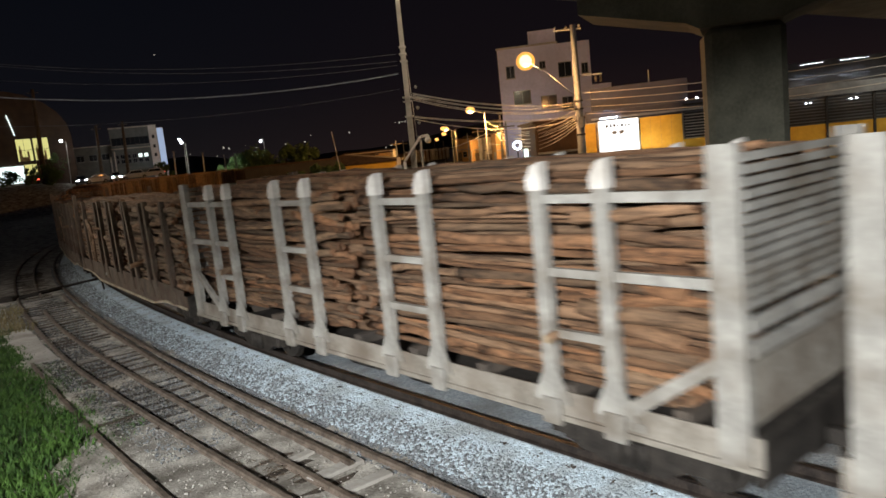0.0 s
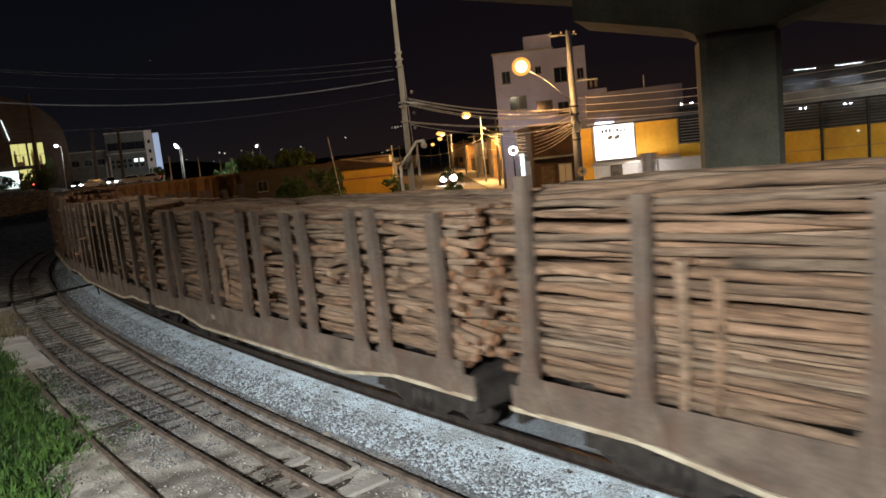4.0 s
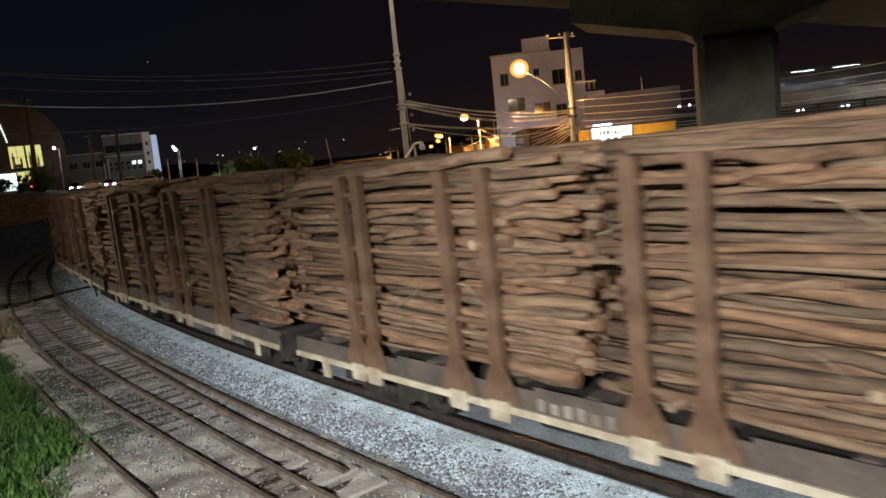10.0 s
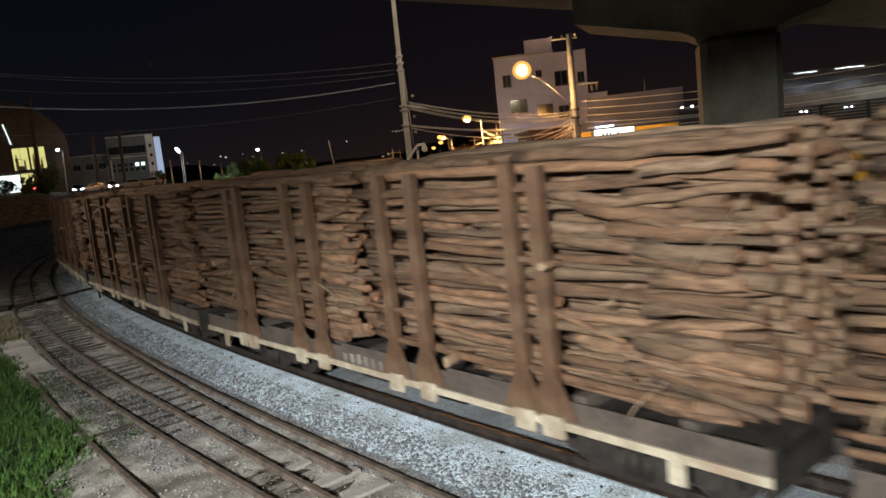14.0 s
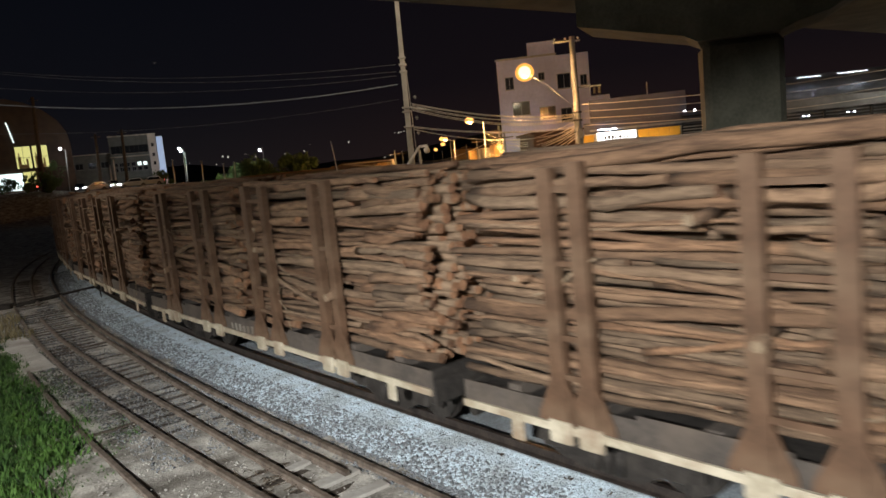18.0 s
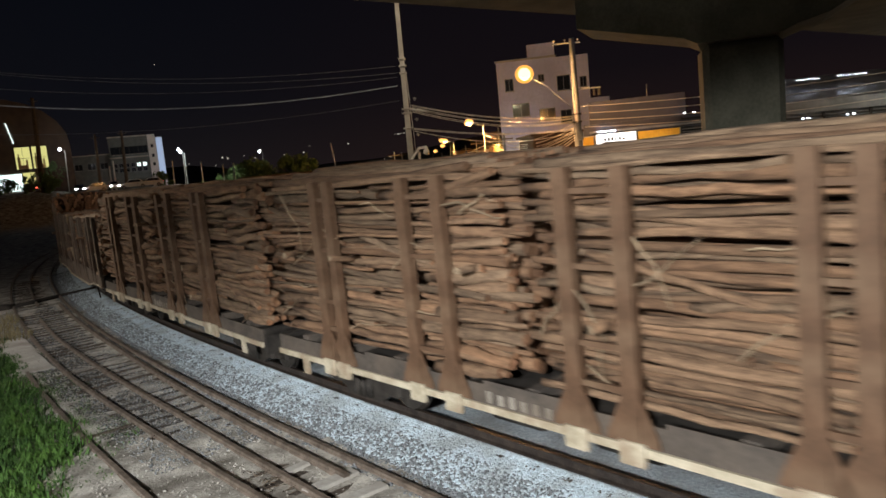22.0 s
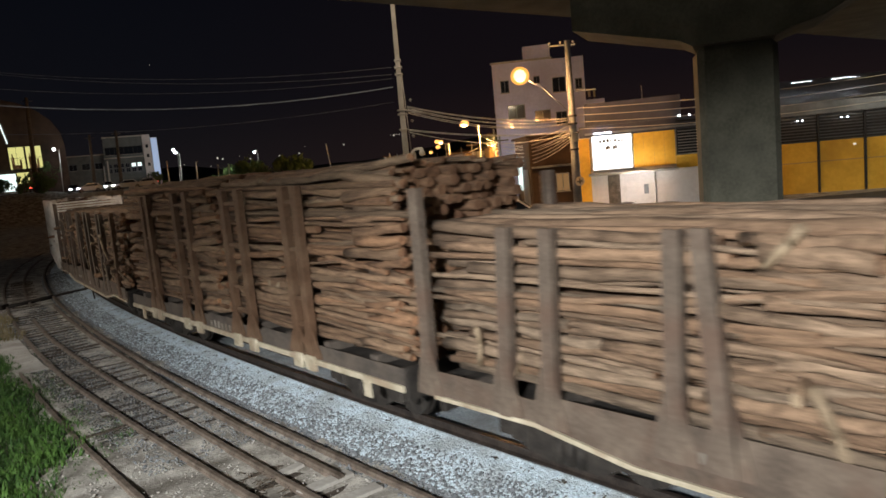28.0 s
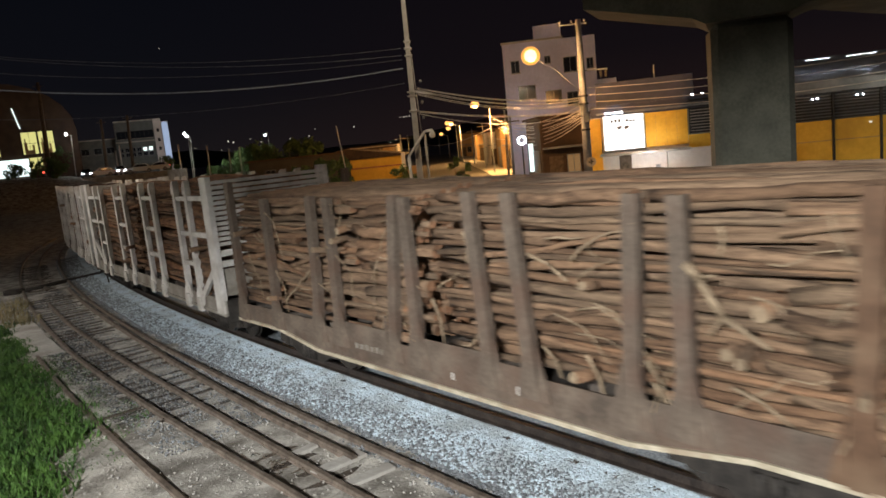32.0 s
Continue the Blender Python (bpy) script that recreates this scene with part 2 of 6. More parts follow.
NAVY = mat("dark_blue_sheeting", (0.055, 0.062, 0.10), (0.085, 0.095, 0.145), 1.0, 0.6, 0.1, dirt=(0.05, 0.05, 0.07), dirt_scale=0.4)
# dark tile and wall colours hold the shade over the far house
DARKTILE = mat("dark_roof_tile", (0.035, 0.022, 0.016), (0.075, 0.045, 0.03), 2.5, 0.9, 0.3, rand=0.2)
SHADEWALL = mat("shaded_grey_render", (0.035, 0.033, 0.032), (0.06, 0.056, 0.053), 0.8, 0.9, 0.15)
HALLWALL = mat("dark_brown_cladding", (0.055, 0.036, 0.024), (0.085, 0.055, 0.036), 0.8, 0.9, 0.15, dirt=(0.04, 0.028, 0.02), dirt_scale=0.5, dirt_amount=0.6)
# darkened render: the facade's shade is in the colour
OFFICE = mat("shaded_office_render", (0.10, 0.115, 0.115), (0.15, 0.165, 0.165), 0.9, 0.85, 0.1, dirt=(0.07, 0.08, 0.08), dirt_scale=0.4)
OCHRE = mat("ochre_wall", (0.36, 0.23, 0.10), (0.50, 0.33, 0.15), 0.8, 0.9, 0.15, dirt=(0.22, 0.14, 0.07), dirt_scale=0.5, dirt_amount=0.6)
GREYWALL = mat("grey_sheeting", (0.16, 0.18, 0.21), (0.26, 0.29, 0.33), 1.0, 0.6, 0.1, dirt=(0.10, 0.11, 0.13), dirt_scale=0.4)
ROOF = mat("roof_sheet", (0.17, 0.19, 0.22), (0.28, 0.31, 0.35), 1.0, 0.5, 0.1, metal=0.3)
TILE = mat("clay_tile", (0.26, 0.10, 0.05), (0.42, 0.19, 0.09), 2.5, 0.9, 0.3, rand=0.2)
BLACK = mat("black_steel", (0.012, 0.013, 0.016), (0.03, 0.032, 0.036), 4, 0.6, 0.1)
# pale copy for lamp-lit cables, dark copy for unlit ones
LITCABLE = mat("cable", (0.58, 0.55, 0.52), (0.76, 0.74, 0.70), 3, 0.45, 0.0)
DARKCABLE = mat("dark_cable", (0.05, 0.05, 0.055), (0.10, 0.10, 0.11), 3, 0.6, 0.0)
LEAF = mat("leaf", (0.03, 0.065, 0.015), (0.085, 0.14, 0.04), 3, 0.7, 0.0)
TRUNK = mat("trunk_bark", (0.06, 0.045, 0.03), (0.14, 0.11, 0.08), 5, 0.95, 0.4)
HILL = mat("dark_hillside", (0.012, 0.018, 0.010), (0.03, 0.04, 0.02), 0.06, 0.95, 0.3)
PANE = glass("dark_pane", (0.015, 0.02, 0.028))
CARPAINT = mat("white_car_paint", (0.62, 0.62, 0.62), (0.70, 0.70, 0.70), 2, 0.25, 0.0)
DARKCAR = mat("dark_car_paint", (0.05, 0.05, 0.06), (0.08, 0.08, 0.09), 2, 0.25, 0.0)
RUBBER = mat("rubber", (0.015, 0.015, 0.015), (0.03, 0.03, 0.03), 6, 0.9, 0.1)
SODIUM = glow("sodium_lamp", (1.0, 0.72, 0.36), 5.0)
SODIUM_FAR = glow("sodium_lamp_far", (1.0, 0.47, 0.12), 1.9)


def globe(name, colour, strength, clear):
    """A translucent glowing shell that stands for the glare round a lamp."""
    m = bpy.data.materials.new(name)
    m.use_nodes = True
    nt = m.node_tree
    e, tr, mx = nt.nodes.new("ShaderNodeEmission"), nt.nodes.new("ShaderNodeBsdfTransparent"), nt.nodes.new("ShaderNodeMixShader")
    e.inputs[0].default_value, e.inputs[1].default_value = (*colour, 1), strength
    mx.inputs[0].default_value = 1 - clear
    nt.links.new(tr.outputs[0], mx.inputs[1])
    nt.links.new(e.outputs[0], mx.inputs[2])
    nt.links.new(mx.outputs[0], nt.nodes["Material Output"].inputs[0])
    return m


LAMPGLARE = globe("sodium_glare", (1.0, 0.40, 0.07), 1.7, 0.45)
LEDW = glow("white_lamp", (0.85, 0.92, 1.0), 20)
HEADL = glow("headlight", (1.0, 0.90, 0.74), 90)
TAIL = glow("tail_light", (1.0, 0.10, 0.06), 4)
SIGNW = glow("lit_sign_face", (1.0, 0.97, 0.94), 2.2)
BLUEWALL = glow("glowing_blue_panel", (0.55, 0.70, 1.0), 0.55)
LITWIN = glow("lit_yellow_window", (0.82, 0.78, 0.28), 0.85)
LITWHITE = glow("lit_white_window", (0.80, 0.95, 0.92), 1.5)
WARMWIN = glow("lit_warm_window", (1.0, 0.55, 0.22), 0.22)
TOWNLIGHT = glow("town_light", (1.0, 0.9, 0.75), 0.8)


# ---------------------------------------------------------------- mesh helpers
def part(name, bm, material, parent=None, label=""):
    """Links a bmesh as one mesh object, under a thing if one is given."""
    me = bpy.data.meshes.new(name)
    bm.to_mesh(me)
    bm.free()
    me.materials.append(material)
    ob = new(name, me)
    ob.parent = parent
    return tagged(ob, label)


def piece(name, me, parent, m):
    ob = new(name, me)
    ob.parent = parent
    ob.matrix_basis = m
    return ob


def empty(name, m=None, label="", category="", group="", kind=""):
    ob = new(name)
    ob.empty_display_size = 0.2
    if m is not None:
        ob.matrix_basis = m
    return tagged(ob, label, category, group, kind)


def box(bm, x0, x1, y0, y1, z0, z1, bevel=0.0, m=None):
    r = bmesh.ops.create_cube(bm, size=1.0)
    vs = r["verts"]
    for v in vs:
        v.co = Vector(((x0 + x1) / 2 + v.co.x * (x1 - x0), (y0 + y1) / 2 + v.co.y * (y1 - y0), (z0 + z1) / 2 + v.co.z * (z1 - z0)))
    if bevel:
        es = list({e for v in vs for e in v.link_edges})
        made = bmesh.ops.bevel(bm, geom=es, offset=bevel, segments=1, affect="EDGES")
        vs = list({v for f in made["faces"] for v in f.verts} | {v for v in vs if v.is_valid})
    if m is not None:
        bmesh.ops.transform(bm, matrix=m, verts=vs)
    return bm


def boxes(*dims, bevel=0.0):
    bm = bmesh.new()
    for d in dims:
        box(bm, *d, bevel=bevel)
    return bm


def rod(bm, a, b, r0, r1=None, n=8):
    """A tapered round bar from a to b."""
    a, b = Vector(a), Vector(b)
    q = (b - a).to_track_quat("Z", "Y").to_matrix()
    r1 = r0 if r1 is None else r1
    lo = [bm.verts.new(a + q @ Vector((r0 * math.cos(2 * math.pi * i / n), r0 * math.sin(2 * math.pi * i / n), 0))) for i in range(n)]
    hi = [bm.verts.new(b + q @ Vector((r1 * math.cos(2 * math.pi * i / n), r1 * math.sin(2 * math.pi * i / n), 0))) for i in range(n)]
    for i in range(n):
        f = bm.faces.new((lo[i], lo[(i + 1) % n], hi[(i + 1) % n], hi[i]))
        f.smooth = True
    bm.faces.new(lo[::-1])
    bm.faces.new(hi)
    return bm


def rods(*ends, r=0.02, n=8):
    bm = bmesh.new()
    for a, b in ends:
        rod(bm, a, b, r, r, n)
    return bm


def prism(bm, pts, y0, y1):
    """A side outline of (x, z) points, extruded from y0 to y1."""
    a = [bm.verts.new((x, y0, z)) for x, z in pts]
    b = [bm.verts.new((x, y1, z)) for x, z in pts]
    n = len(pts)
    bm.faces.new(a)
    bm.faces.new(b[::-1])
    for i in range(n):
        bm.faces.new((a[i], b[i], b[(i + 1) % n], a[(i + 1) % n]))
    bmesh.ops.recalc_face_normals(bm, faces=bm.faces)
    return bm


def strand(name, points, r, material, parent=None, label="", n=5):
    """A cable through points: one tube."""
    verts, faces = [], []
    points = [Vector(p) for p in points]
    for j, p in enumerate(points):
        q = (points[min(j + 1, len(points) - 1)] - points[max(j - 1, 0)]).to_track_quat("Z", "Y").to_matrix()
        verts += [tuple(p + q @ Vector((r * math.cos(2 * math.pi * i / n), r * math.sin(2 * math.pi * i / n), 0))) for i in range(n)]
        if j:
            faces += [((j - 1) * n + i, (j - 1) * n + (i + 1) % n, j * n + (i + 1) % n, j * n + i) for i in range(n)]
    me = bpy.data.meshes.new(name)
    me.from_pydata(verts, [], faces)
    me.materials.append(material)
    ob = new(name, me)
    ob.parent = parent
    return tagged(ob, label)


def sag(a, b, drop, n=14):
    a, b = Vector(a), Vector(b)
    return [a.lerp(b, i / n) - Vector((0, 0, drop * 4 * (i / n) * (1 - i / n))) for i in range(n + 1)]


# ---------------------------------------------------------------- the line of the railway
DS = 0.1
ARC = np.arange(-230, 300, DS)
BEND = np.interp(ARC, [-230, -8, 8, 26, 40, 100, 115, 300], [0, 0, -1 / 165, -1 / 165, -1 / 90, -1 / 90, 0, 0])
ZERO = int(np.argmin(abs(ARC)))
TURN = np.cumsum(BEND) * DS
TURN = TURN - TURN[ZERO] + radians(40.4)
LINE_X = np.cumsum(-np.sin(TURN)) * DS
LINE_Y = np.cumsum(np.cos(TURN)) * DS
LINE_X = LINE_X - LINE_X[ZERO] - 0.23
LINE_Y = LINE_Y - LINE_Y[ZERO] + 9.0


def on_line(s, off=0.0):
    """Place on the plan at s metres up the line, off metres to the camera's side of the wagons' flank, and the line's heading."""
    x, y, t = np.interp(s, ARC, LINE_X), np.interp(s, ARC, LINE_Y), np.interp(s, ARC, TURN)
    return x - off * np.cos(t), y - off * np.sin(t), t


def at_line(s, off, z, yaw=0.0):
    x, y, t = on_line(s, off)
    return pose(x, y, z, 0, 0, math.degrees(t) + 90 + yaw)


def rise(x, y):
    """Height of the ground: level by the tracks, a low step to the street, a terrace far to the left."""
    def step(a, b, v):
        k = min(1.0, max(0.0, (v - a) / (b - a)))
        return k * k * (3 - 2 * k)
    street = 0.40 * step(20, 33, y - 0.25 * abs(min(0, x))) * step(6.5, 10, 0.76 * (x + 0.23) + 0.65 * (y - 9))
    terrace = 4.60 * step(108, 122, -0.35 * x + 0.94 * y) * step(-6, -24, 0.94 * x + 0.35 * y - 5)
    return -0.07 + street + terrace


# ---------------------------------------------------------------- ground and tracks
def from_arrays(name, verts, faces, material, parent=None, label="", smooth=False):
    me = bpy.data.meshes.new(name)
    me.from_pydata(verts, [], faces)
    me.materials.append(material)
    if smooth:
        me.polygons.foreach_set("use_smooth", [True] * len(me.polygons))
    ob = new(name, me)
    ob.parent = parent
    return tagged(ob, label)


def make_ground():
    xs = np.concatenate([[-3000, -1200, -500, -250, -150, -110, -90], np.arange(-80, -18, 4), np.arange(-18, 8, 0.3), np.arange(8, 70, 3), [90, 150, 300, 700, 1500, 3000]])
    ys = np.concatenate([[-3000, -900, -200, -60, -25], np.arange(-12, 3, 3), np.arange(3, 28, 0.3), np.arange(28, 60, 2), np.arange(60, 190, 4), [220, 300, 500, 900, 1600, 3000]])
    verts = []
    for y in ys:
        for x in xs:
            z = rise(x, y)
            if -18 <= x < 8 and 3 <= y < 28:
                z += 0.035 * noise.noise(Vector((x * 0.8, y * 0.8, 0))) + 0.02 * noise.noise(Vector((x * 3, y * 3, 5)))
            verts.append((float(x), float(y), z))
    n = len(xs)
    faces = [(j * n + i, j * n + i + 1, (j + 1) * n + i + 1, (j + 1) * n + i) for j in range(len(ys) - 1) for i in range(n - 1)]
    tagged(from_arrays("ground", verts, faces, DIRT, smooth=True), "packed pale dirt and gravel ground beside the tracks", "ground", kind="structure")


RAIL_OUTLINE = [(-0.055, 0), (0.055, 0), (0.055, 0.014), (0.010, 0.030), (0.010, 0.100), (0.034, 0.112), (0.034, 0.140), (-0.034, 0.140), (-0.034, 0.112), (-0.010, 0.100), (-0.010, 0.030), (-0.055, 0.014)]


SUNK_OUTLINE = [(-0.062, 0), (0.062, 0), (0.052, 0.095), (0.040, 0.108), (0.036, 0.140), (-0.036, 0.140), (-0.040, 0.108), (-0.052, 0.095)]


def make_rail(name, s0, s1, off, z, label, step=0.8, material=None):
    """One rail swept along the line; off may be a function of s."""
    material = material or RAIL
    ss = np.arange(s0, s1 + 0.01, step)
    verts, faces = [], []
    outline = RAIL_OUTLINE if material is TRAINRAIL else SUNK_OUTLINE  # siding rails are packed with dirt
    k = len(outline)
    for j, s in enumerate(ss):
        o = off(s) if callable(off) else off
        x, y, t = on_line(s, o)
        nx, ny = -np.cos(t), -np.sin(t)
        for a, b in outline:
            verts.append((x + a * nx, y + a * ny, z - 0.14 + b))
        if j:
            for i in range(k):
                faces.append(((j - 1) * k + i, (j - 1) * k + (i + 1) % k, j * k + (i + 1) % k, j * k + i))
    faces += [tuple(range(k))[::-1], tuple(range(len(verts) - k, len(verts)))]
    return tagged(from_arrays(name, verts, faces, material), label, "rail", "rails of the tracks", "structure")


def make_tracks():
    make_rail("rail", -60, 60, -0.87, 0.26, "dark running rail of the train's track on fresh ballast", material=TRAINRAIL)
    make_rail("rail", -60, 60, -1.90, 0.26, "dark running rail of the train's track on fresh ballast", material=TRAINRAIL)
    make_rail("rail", -30, 60, 0.49, 0.0, "rusty outer rail of the siding at the ballast's foot")
    make_rail("rail", -30, 20.5, lambda s: 1.40 + 0.023 * min(10, max(0, s - 6)), 0.0, "rusty rail of the siding half sunk in dirt")
    make_rail("rail", -30, 60, lambda s: 1.92 + 0.027 * min(10, max(0, s - 1)), 0.0, "rusty rail of the second siding in packed dirt")
    make_rail("rail", -30, 12.6, lambda s: 2.94 - 0.012 * max(0, s - 6.4), -0.02, "rusty buried rail at the edge of the grass")
    make_rail("rail", 24, 60, 1.40, 0.0, "short rusty closure rail beyond the switch")
    make_rail("guard_rail", 1.1, 24, lambda s: 0.86 - 0.02 * min(8, max(0, s - 4)), 0.012, "rusty guard rail lying inside the siding's outer rail")
    # a sleeper mesh with chipped ends; the sleepers share it
    metal = []
    for v in range(3):
        bm = bmesh.new()
        box(bm, -1.0, 1.0, -0.10, 0.10, -0.12, 0.0, 0.012)
        for vt in bm.verts:
            vt.co += 0.012 * Vector((noise.noise(vt.co * 9 + Vector((v, 0, 0))), noise.noise(vt.co * 7 + Vector((0, v, 3))), 0.7 * noise.noise(vt.co * 8)))
        me = bpy.data.meshes.new("sleeper")
        bm.to_mesh(me)
        bm.free()
        me.materials.append(TIE)
        metal.append(me)
    bed = empty("sleeper_bed", None, "worn dark wooden sleepers half buried between the siding rails", "sleepers", "", "structure")
    rng = random.Random(4)
    s = -2.0
    while s < 34:
        width = 0.62 + 0.25 * rng.random() if s < 22 else 0.5
        m = at_line(s, 1.52 + rng.uniform(-0.12, 0.12), (-0.055 if s > 5.5 else -0.078) + rng.uniform(-0.012, 0.01), rng.uniform(-3, 3))
        piece("sleeper", rng.choice(metal), bed, m @ pose(0, 0, 0, 0, 0, 90) @ Matrix.Diagonal((width, 0.8, 1, 1)))
        s += rng.uniform(0.42, 0.52)
    for s, off, ln in ((6.15, 2.5, 0.5), (1.2, 3.0, 0.5)):
        piece("sleeper", metal[0], bed, at_line(s, off, -0.045) @ pose(0, 0, 0, 0, 0, 90) @ Matrix.Diagonal((ln, 0.7, 1, 1)))
    bed2 = empty("train_sleeper_bed", None, "wooden sleepers under the train's track in fresh ballast", "sleepers", "", "structure")
    s = -20.0
    while s < 48:
        piece("sleeper", rng.choice(metal), bed2, at_line(s, -1.38, 0.085, rng.uniform(-1, 1)) @ pose(0, 0, 0, 0, 0, 90) @ Matrix.Diagonal((0.74, 1, 1, 1)))
        s += 0.58


def make_ballast():
    """A sloped bed and the loose stones on its shoulder."""
    verts, faces = [], []
    shape = [(-3.4, -0.08), (-2.7, 0.08), (-2.0, 0.10), (-0.95, 0.10), (-0.75, 0.075), (-0.45, 0.06), (-0.05, -0.02), (0.36, -0.085)]
    ss = np.arange(-60, 60, 1.0)
    for j, s in enumerate(ss):
        for off, z in shape:
            x, y, t = on_line(s, off)
            verts.append((x, y, z))
        if j:
            k = len(shape)
            faces += [((j - 1) * k + i, (j - 1) * k + i + 1, j * k + i + 1, j * k + i) for i in range(k - 1)]
    bed = tagged(from_arrays("ballast_bank", verts, faces, BED), "fresh grey crushed stone ballast bank under the train", "ballast", "", "structure")
    bed.data.materials.append(FOOT)
    bed.data.polygons.foreach_set("material_index", [int(i % (len(shape) - 1) >= 5) for i in range(len(faces))])
    rng = np.random.default_rng(7)
    octa = np.array([(1, 0, 0), (0, 1, 0), (-1, 0, 0), (0, -1, 0), (0, 0, 1), (0, 0, -1)], float)
    tri = [(0, 1, 4), (1, 2, 4), (2, 3, 4), (3, 0, 4), (1, 0, 5), (2, 1, 5), (3, 2, 5), (0, 3, 5)]

    def scatter(name, total, s0, s1, spow, o0, o1, opow, lo, hi, material, label, category, level=None, flat=1.0):
        s = s0 + (s1 - s0) * rng.random(total) ** spow
        off = o0 + (o1 - o0) * rng.random(total) ** opow
        zz = np.interp(off, [o for o, _ in shape], [z for _, z in shape]) + 0.004 if level is None else np.full(total, level)
        x, y, t = on_line(s, off)
        size = rng.uniform(lo, hi, total)
        size[rng.random(total) < 0.05] *= 1.5
        vs = octa[None] * rng.uniform(0.6, 1.25, (total, 6, 1)) * size[:, None, None]
        q = rng.normal(size=(total, 4))
        q /= np.linalg.norm(q, axis=1)[:, None]
        w, a, b, c = q.T
        rot = np.stack([np.stack([1 - 2 * (b * b + c * c), 2 * (a * b - c * w), 2 * (a * c + b * w)], 1), np.stack([2 * (a * b + c * w), 1 - 2 * (a * a + c * c), 2 * (b * c - a * w)], 1), np.stack([2 * (a * c - b * w), 2 * (b * c + a * w), 1 - 2 * (a * a + b * b)], 1)], 1)
        vs = np.einsum("nij,nkj->nki", rot, vs) * np.array([1, 1, flat]) + np.stack([x, y, zz], 1)[:, None]
        faces = [(6 * i + p, 6 * i + q2, 6 * i + r) for i in range(total) for p, q2, r in tri]
        tagged(from_arrays(name, vs.reshape(-1, 3).tolist(), faces, material), label, category, "", "stuff")

    scatter("ballast_stones", 66000, -8, 42, 1.35, -0.82, 0.20, 1.9, 0.014, 0.036, STONE, "loose pale grey crushed stones on the ballast shoulder", "gravel", None, 0.6)
    scatter("old_ballast_stones", 22000, -8, 36, 1.25, 0.62, -0.42, 1.25, 0.013, 0.038, OLDSTONE, "dusty dark stones at the foot of the ballast", "gravel")
    scatter("pebbles", 5500, -4, 24, 1.2, 0.3, 4.4, 1.0, 0.006, 0.026, PALECON, "small pale pebbles scattered over the dirt", "pebbles", -0.057, 0.7)
    scatter("dark_gravel", 8000, 3.5, 24, 1.1, 0.9, 2.6, 1.0, 0.008, 0.026, OLDSTONE, "dark gravel between the siding rails", "gravel", -0.060, 0.7)
    scatter("oily_gravel", 5200, 5.5, 15.0, 1.0, 1.35, 2.7, 1.0, 0.010, 0.030, BLACKSTONE, "near-black gravel between and beside the siding rails", "gravel", -0.060, 0.6)


def make_grass():
    rng = np.random.default_rng(11)

    def blades(name, total, s0, s1, o0, o1, hmin, hmax, material, label, power=0.8):
        s = rng.uniform(s0, s1, total)
        off = o0 + (o1 - o0) * rng.random(total) ** power
        off = off + 0.14 * np.sin(s * 1.7) + 0.10 * np.sin(s * 4.1 + 1) + 0.42 * np.maximum(0, 5.8 - s)
        x, y, t = on_line(s, off)
        verts, faces = [], []
        for i in range(total):
            h, w = rng.uniform(hmin, hmax), rng.uniform(0.008, 0.020)
            a, lean, k = rng.uniform(0, 6.28), rng.uniform(0.2, 1.3) * h, len(verts)
            cx, cy = math.cos(a), math.sin(a)
            z0 = -0.09
            verts += [(x[i] - w * cy, y[i] + w * cx, z0), (x[i] + w * cy, y[i] - w * cx, z0), (x[i] + lean * 0.4 * cx + w * 0.7 * cy, y[i] + lean * 0.4 * cy - w * 0.7 * cx, z0 + h * 0.65), (x[i] + lean * 0.4 * cx - w * 0.7 * cy, y[i] + lean * 0.4 * cy + w * 0.7 * cx, z0 + h * 0.65), (x[i] + lean * cx, y[i] + lean * cy, z0 + h)]
            faces += [(k, k + 1, k + 2, k + 3), (k + 3, k + 2, k + 4)]
        tagged(from_arrays(name, verts, faces, material), label, "grass", "", "stuff")

    blades("grass", 42000, 2.0, 17.0, 3.1, 7.0, 0.07, 0.24, GRASS, "lush green grass patch at the edge of the yard")
    blades("grass_fringe", 5000, 3.0, 18.0, 2.85, 3.9, 0.04, 0.14, GRASS, "short thin grass creeping over the buried rail")
    blades("grass_tufts", 2600, 4.0, 16.0, 2.95, 2.2, 0.02, 0.07, GRASS, "sparse short weeds in the dirt beside the rail", 1.6)
    blades("dry_grass", 700, 17.0, 22.5, 2.3, 3.2, 0.08, 0.30, DRYGRASS, "dry pale weeds beside the siding rail", 1.0)


def make_slab():
    bm = bmesh.new()
    box(bm, -2.7, 2.7, -0.34, 0.34, -0.10, 0.02, 0.02)
    bmesh.ops.subdivide_edges(bm, edges=[e for e in bm.edges if e.calc_length() > 1], cuts=8)
    for v in bm.verts:
        v.co.y += 0.06 * noise.noise(Vector((v.co.x * 1.3, v.co.y, 2)))
    ob = part("concrete_slab", bm, PALECON)
    ob.matrix_basis = at_line(14.9, 2.66, -0.055, 1)
    tagged(ob, "worn pale concrete slab let into the dirt", "slab")
    for s, off, ln, w, yaw in ((1.2, 1.05, 0.40, 0.11, 2), (0.55, 1.0, 0.36, 0.10, -3), (2.0, 1.16, 0.22, 0.08, 6)):
        bm = bmesh.new()
        box(bm, -w, w, -ln, ln, -0.04, 0.02, 0.01)
        p = part("concrete_plank", bm, PALECON)
        p.matrix_basis = at_line(s, off, -0.05, yaw)
        tagged(p, "pale concrete plank sunk in the dirt between rails", "plank", "planks between the rails")


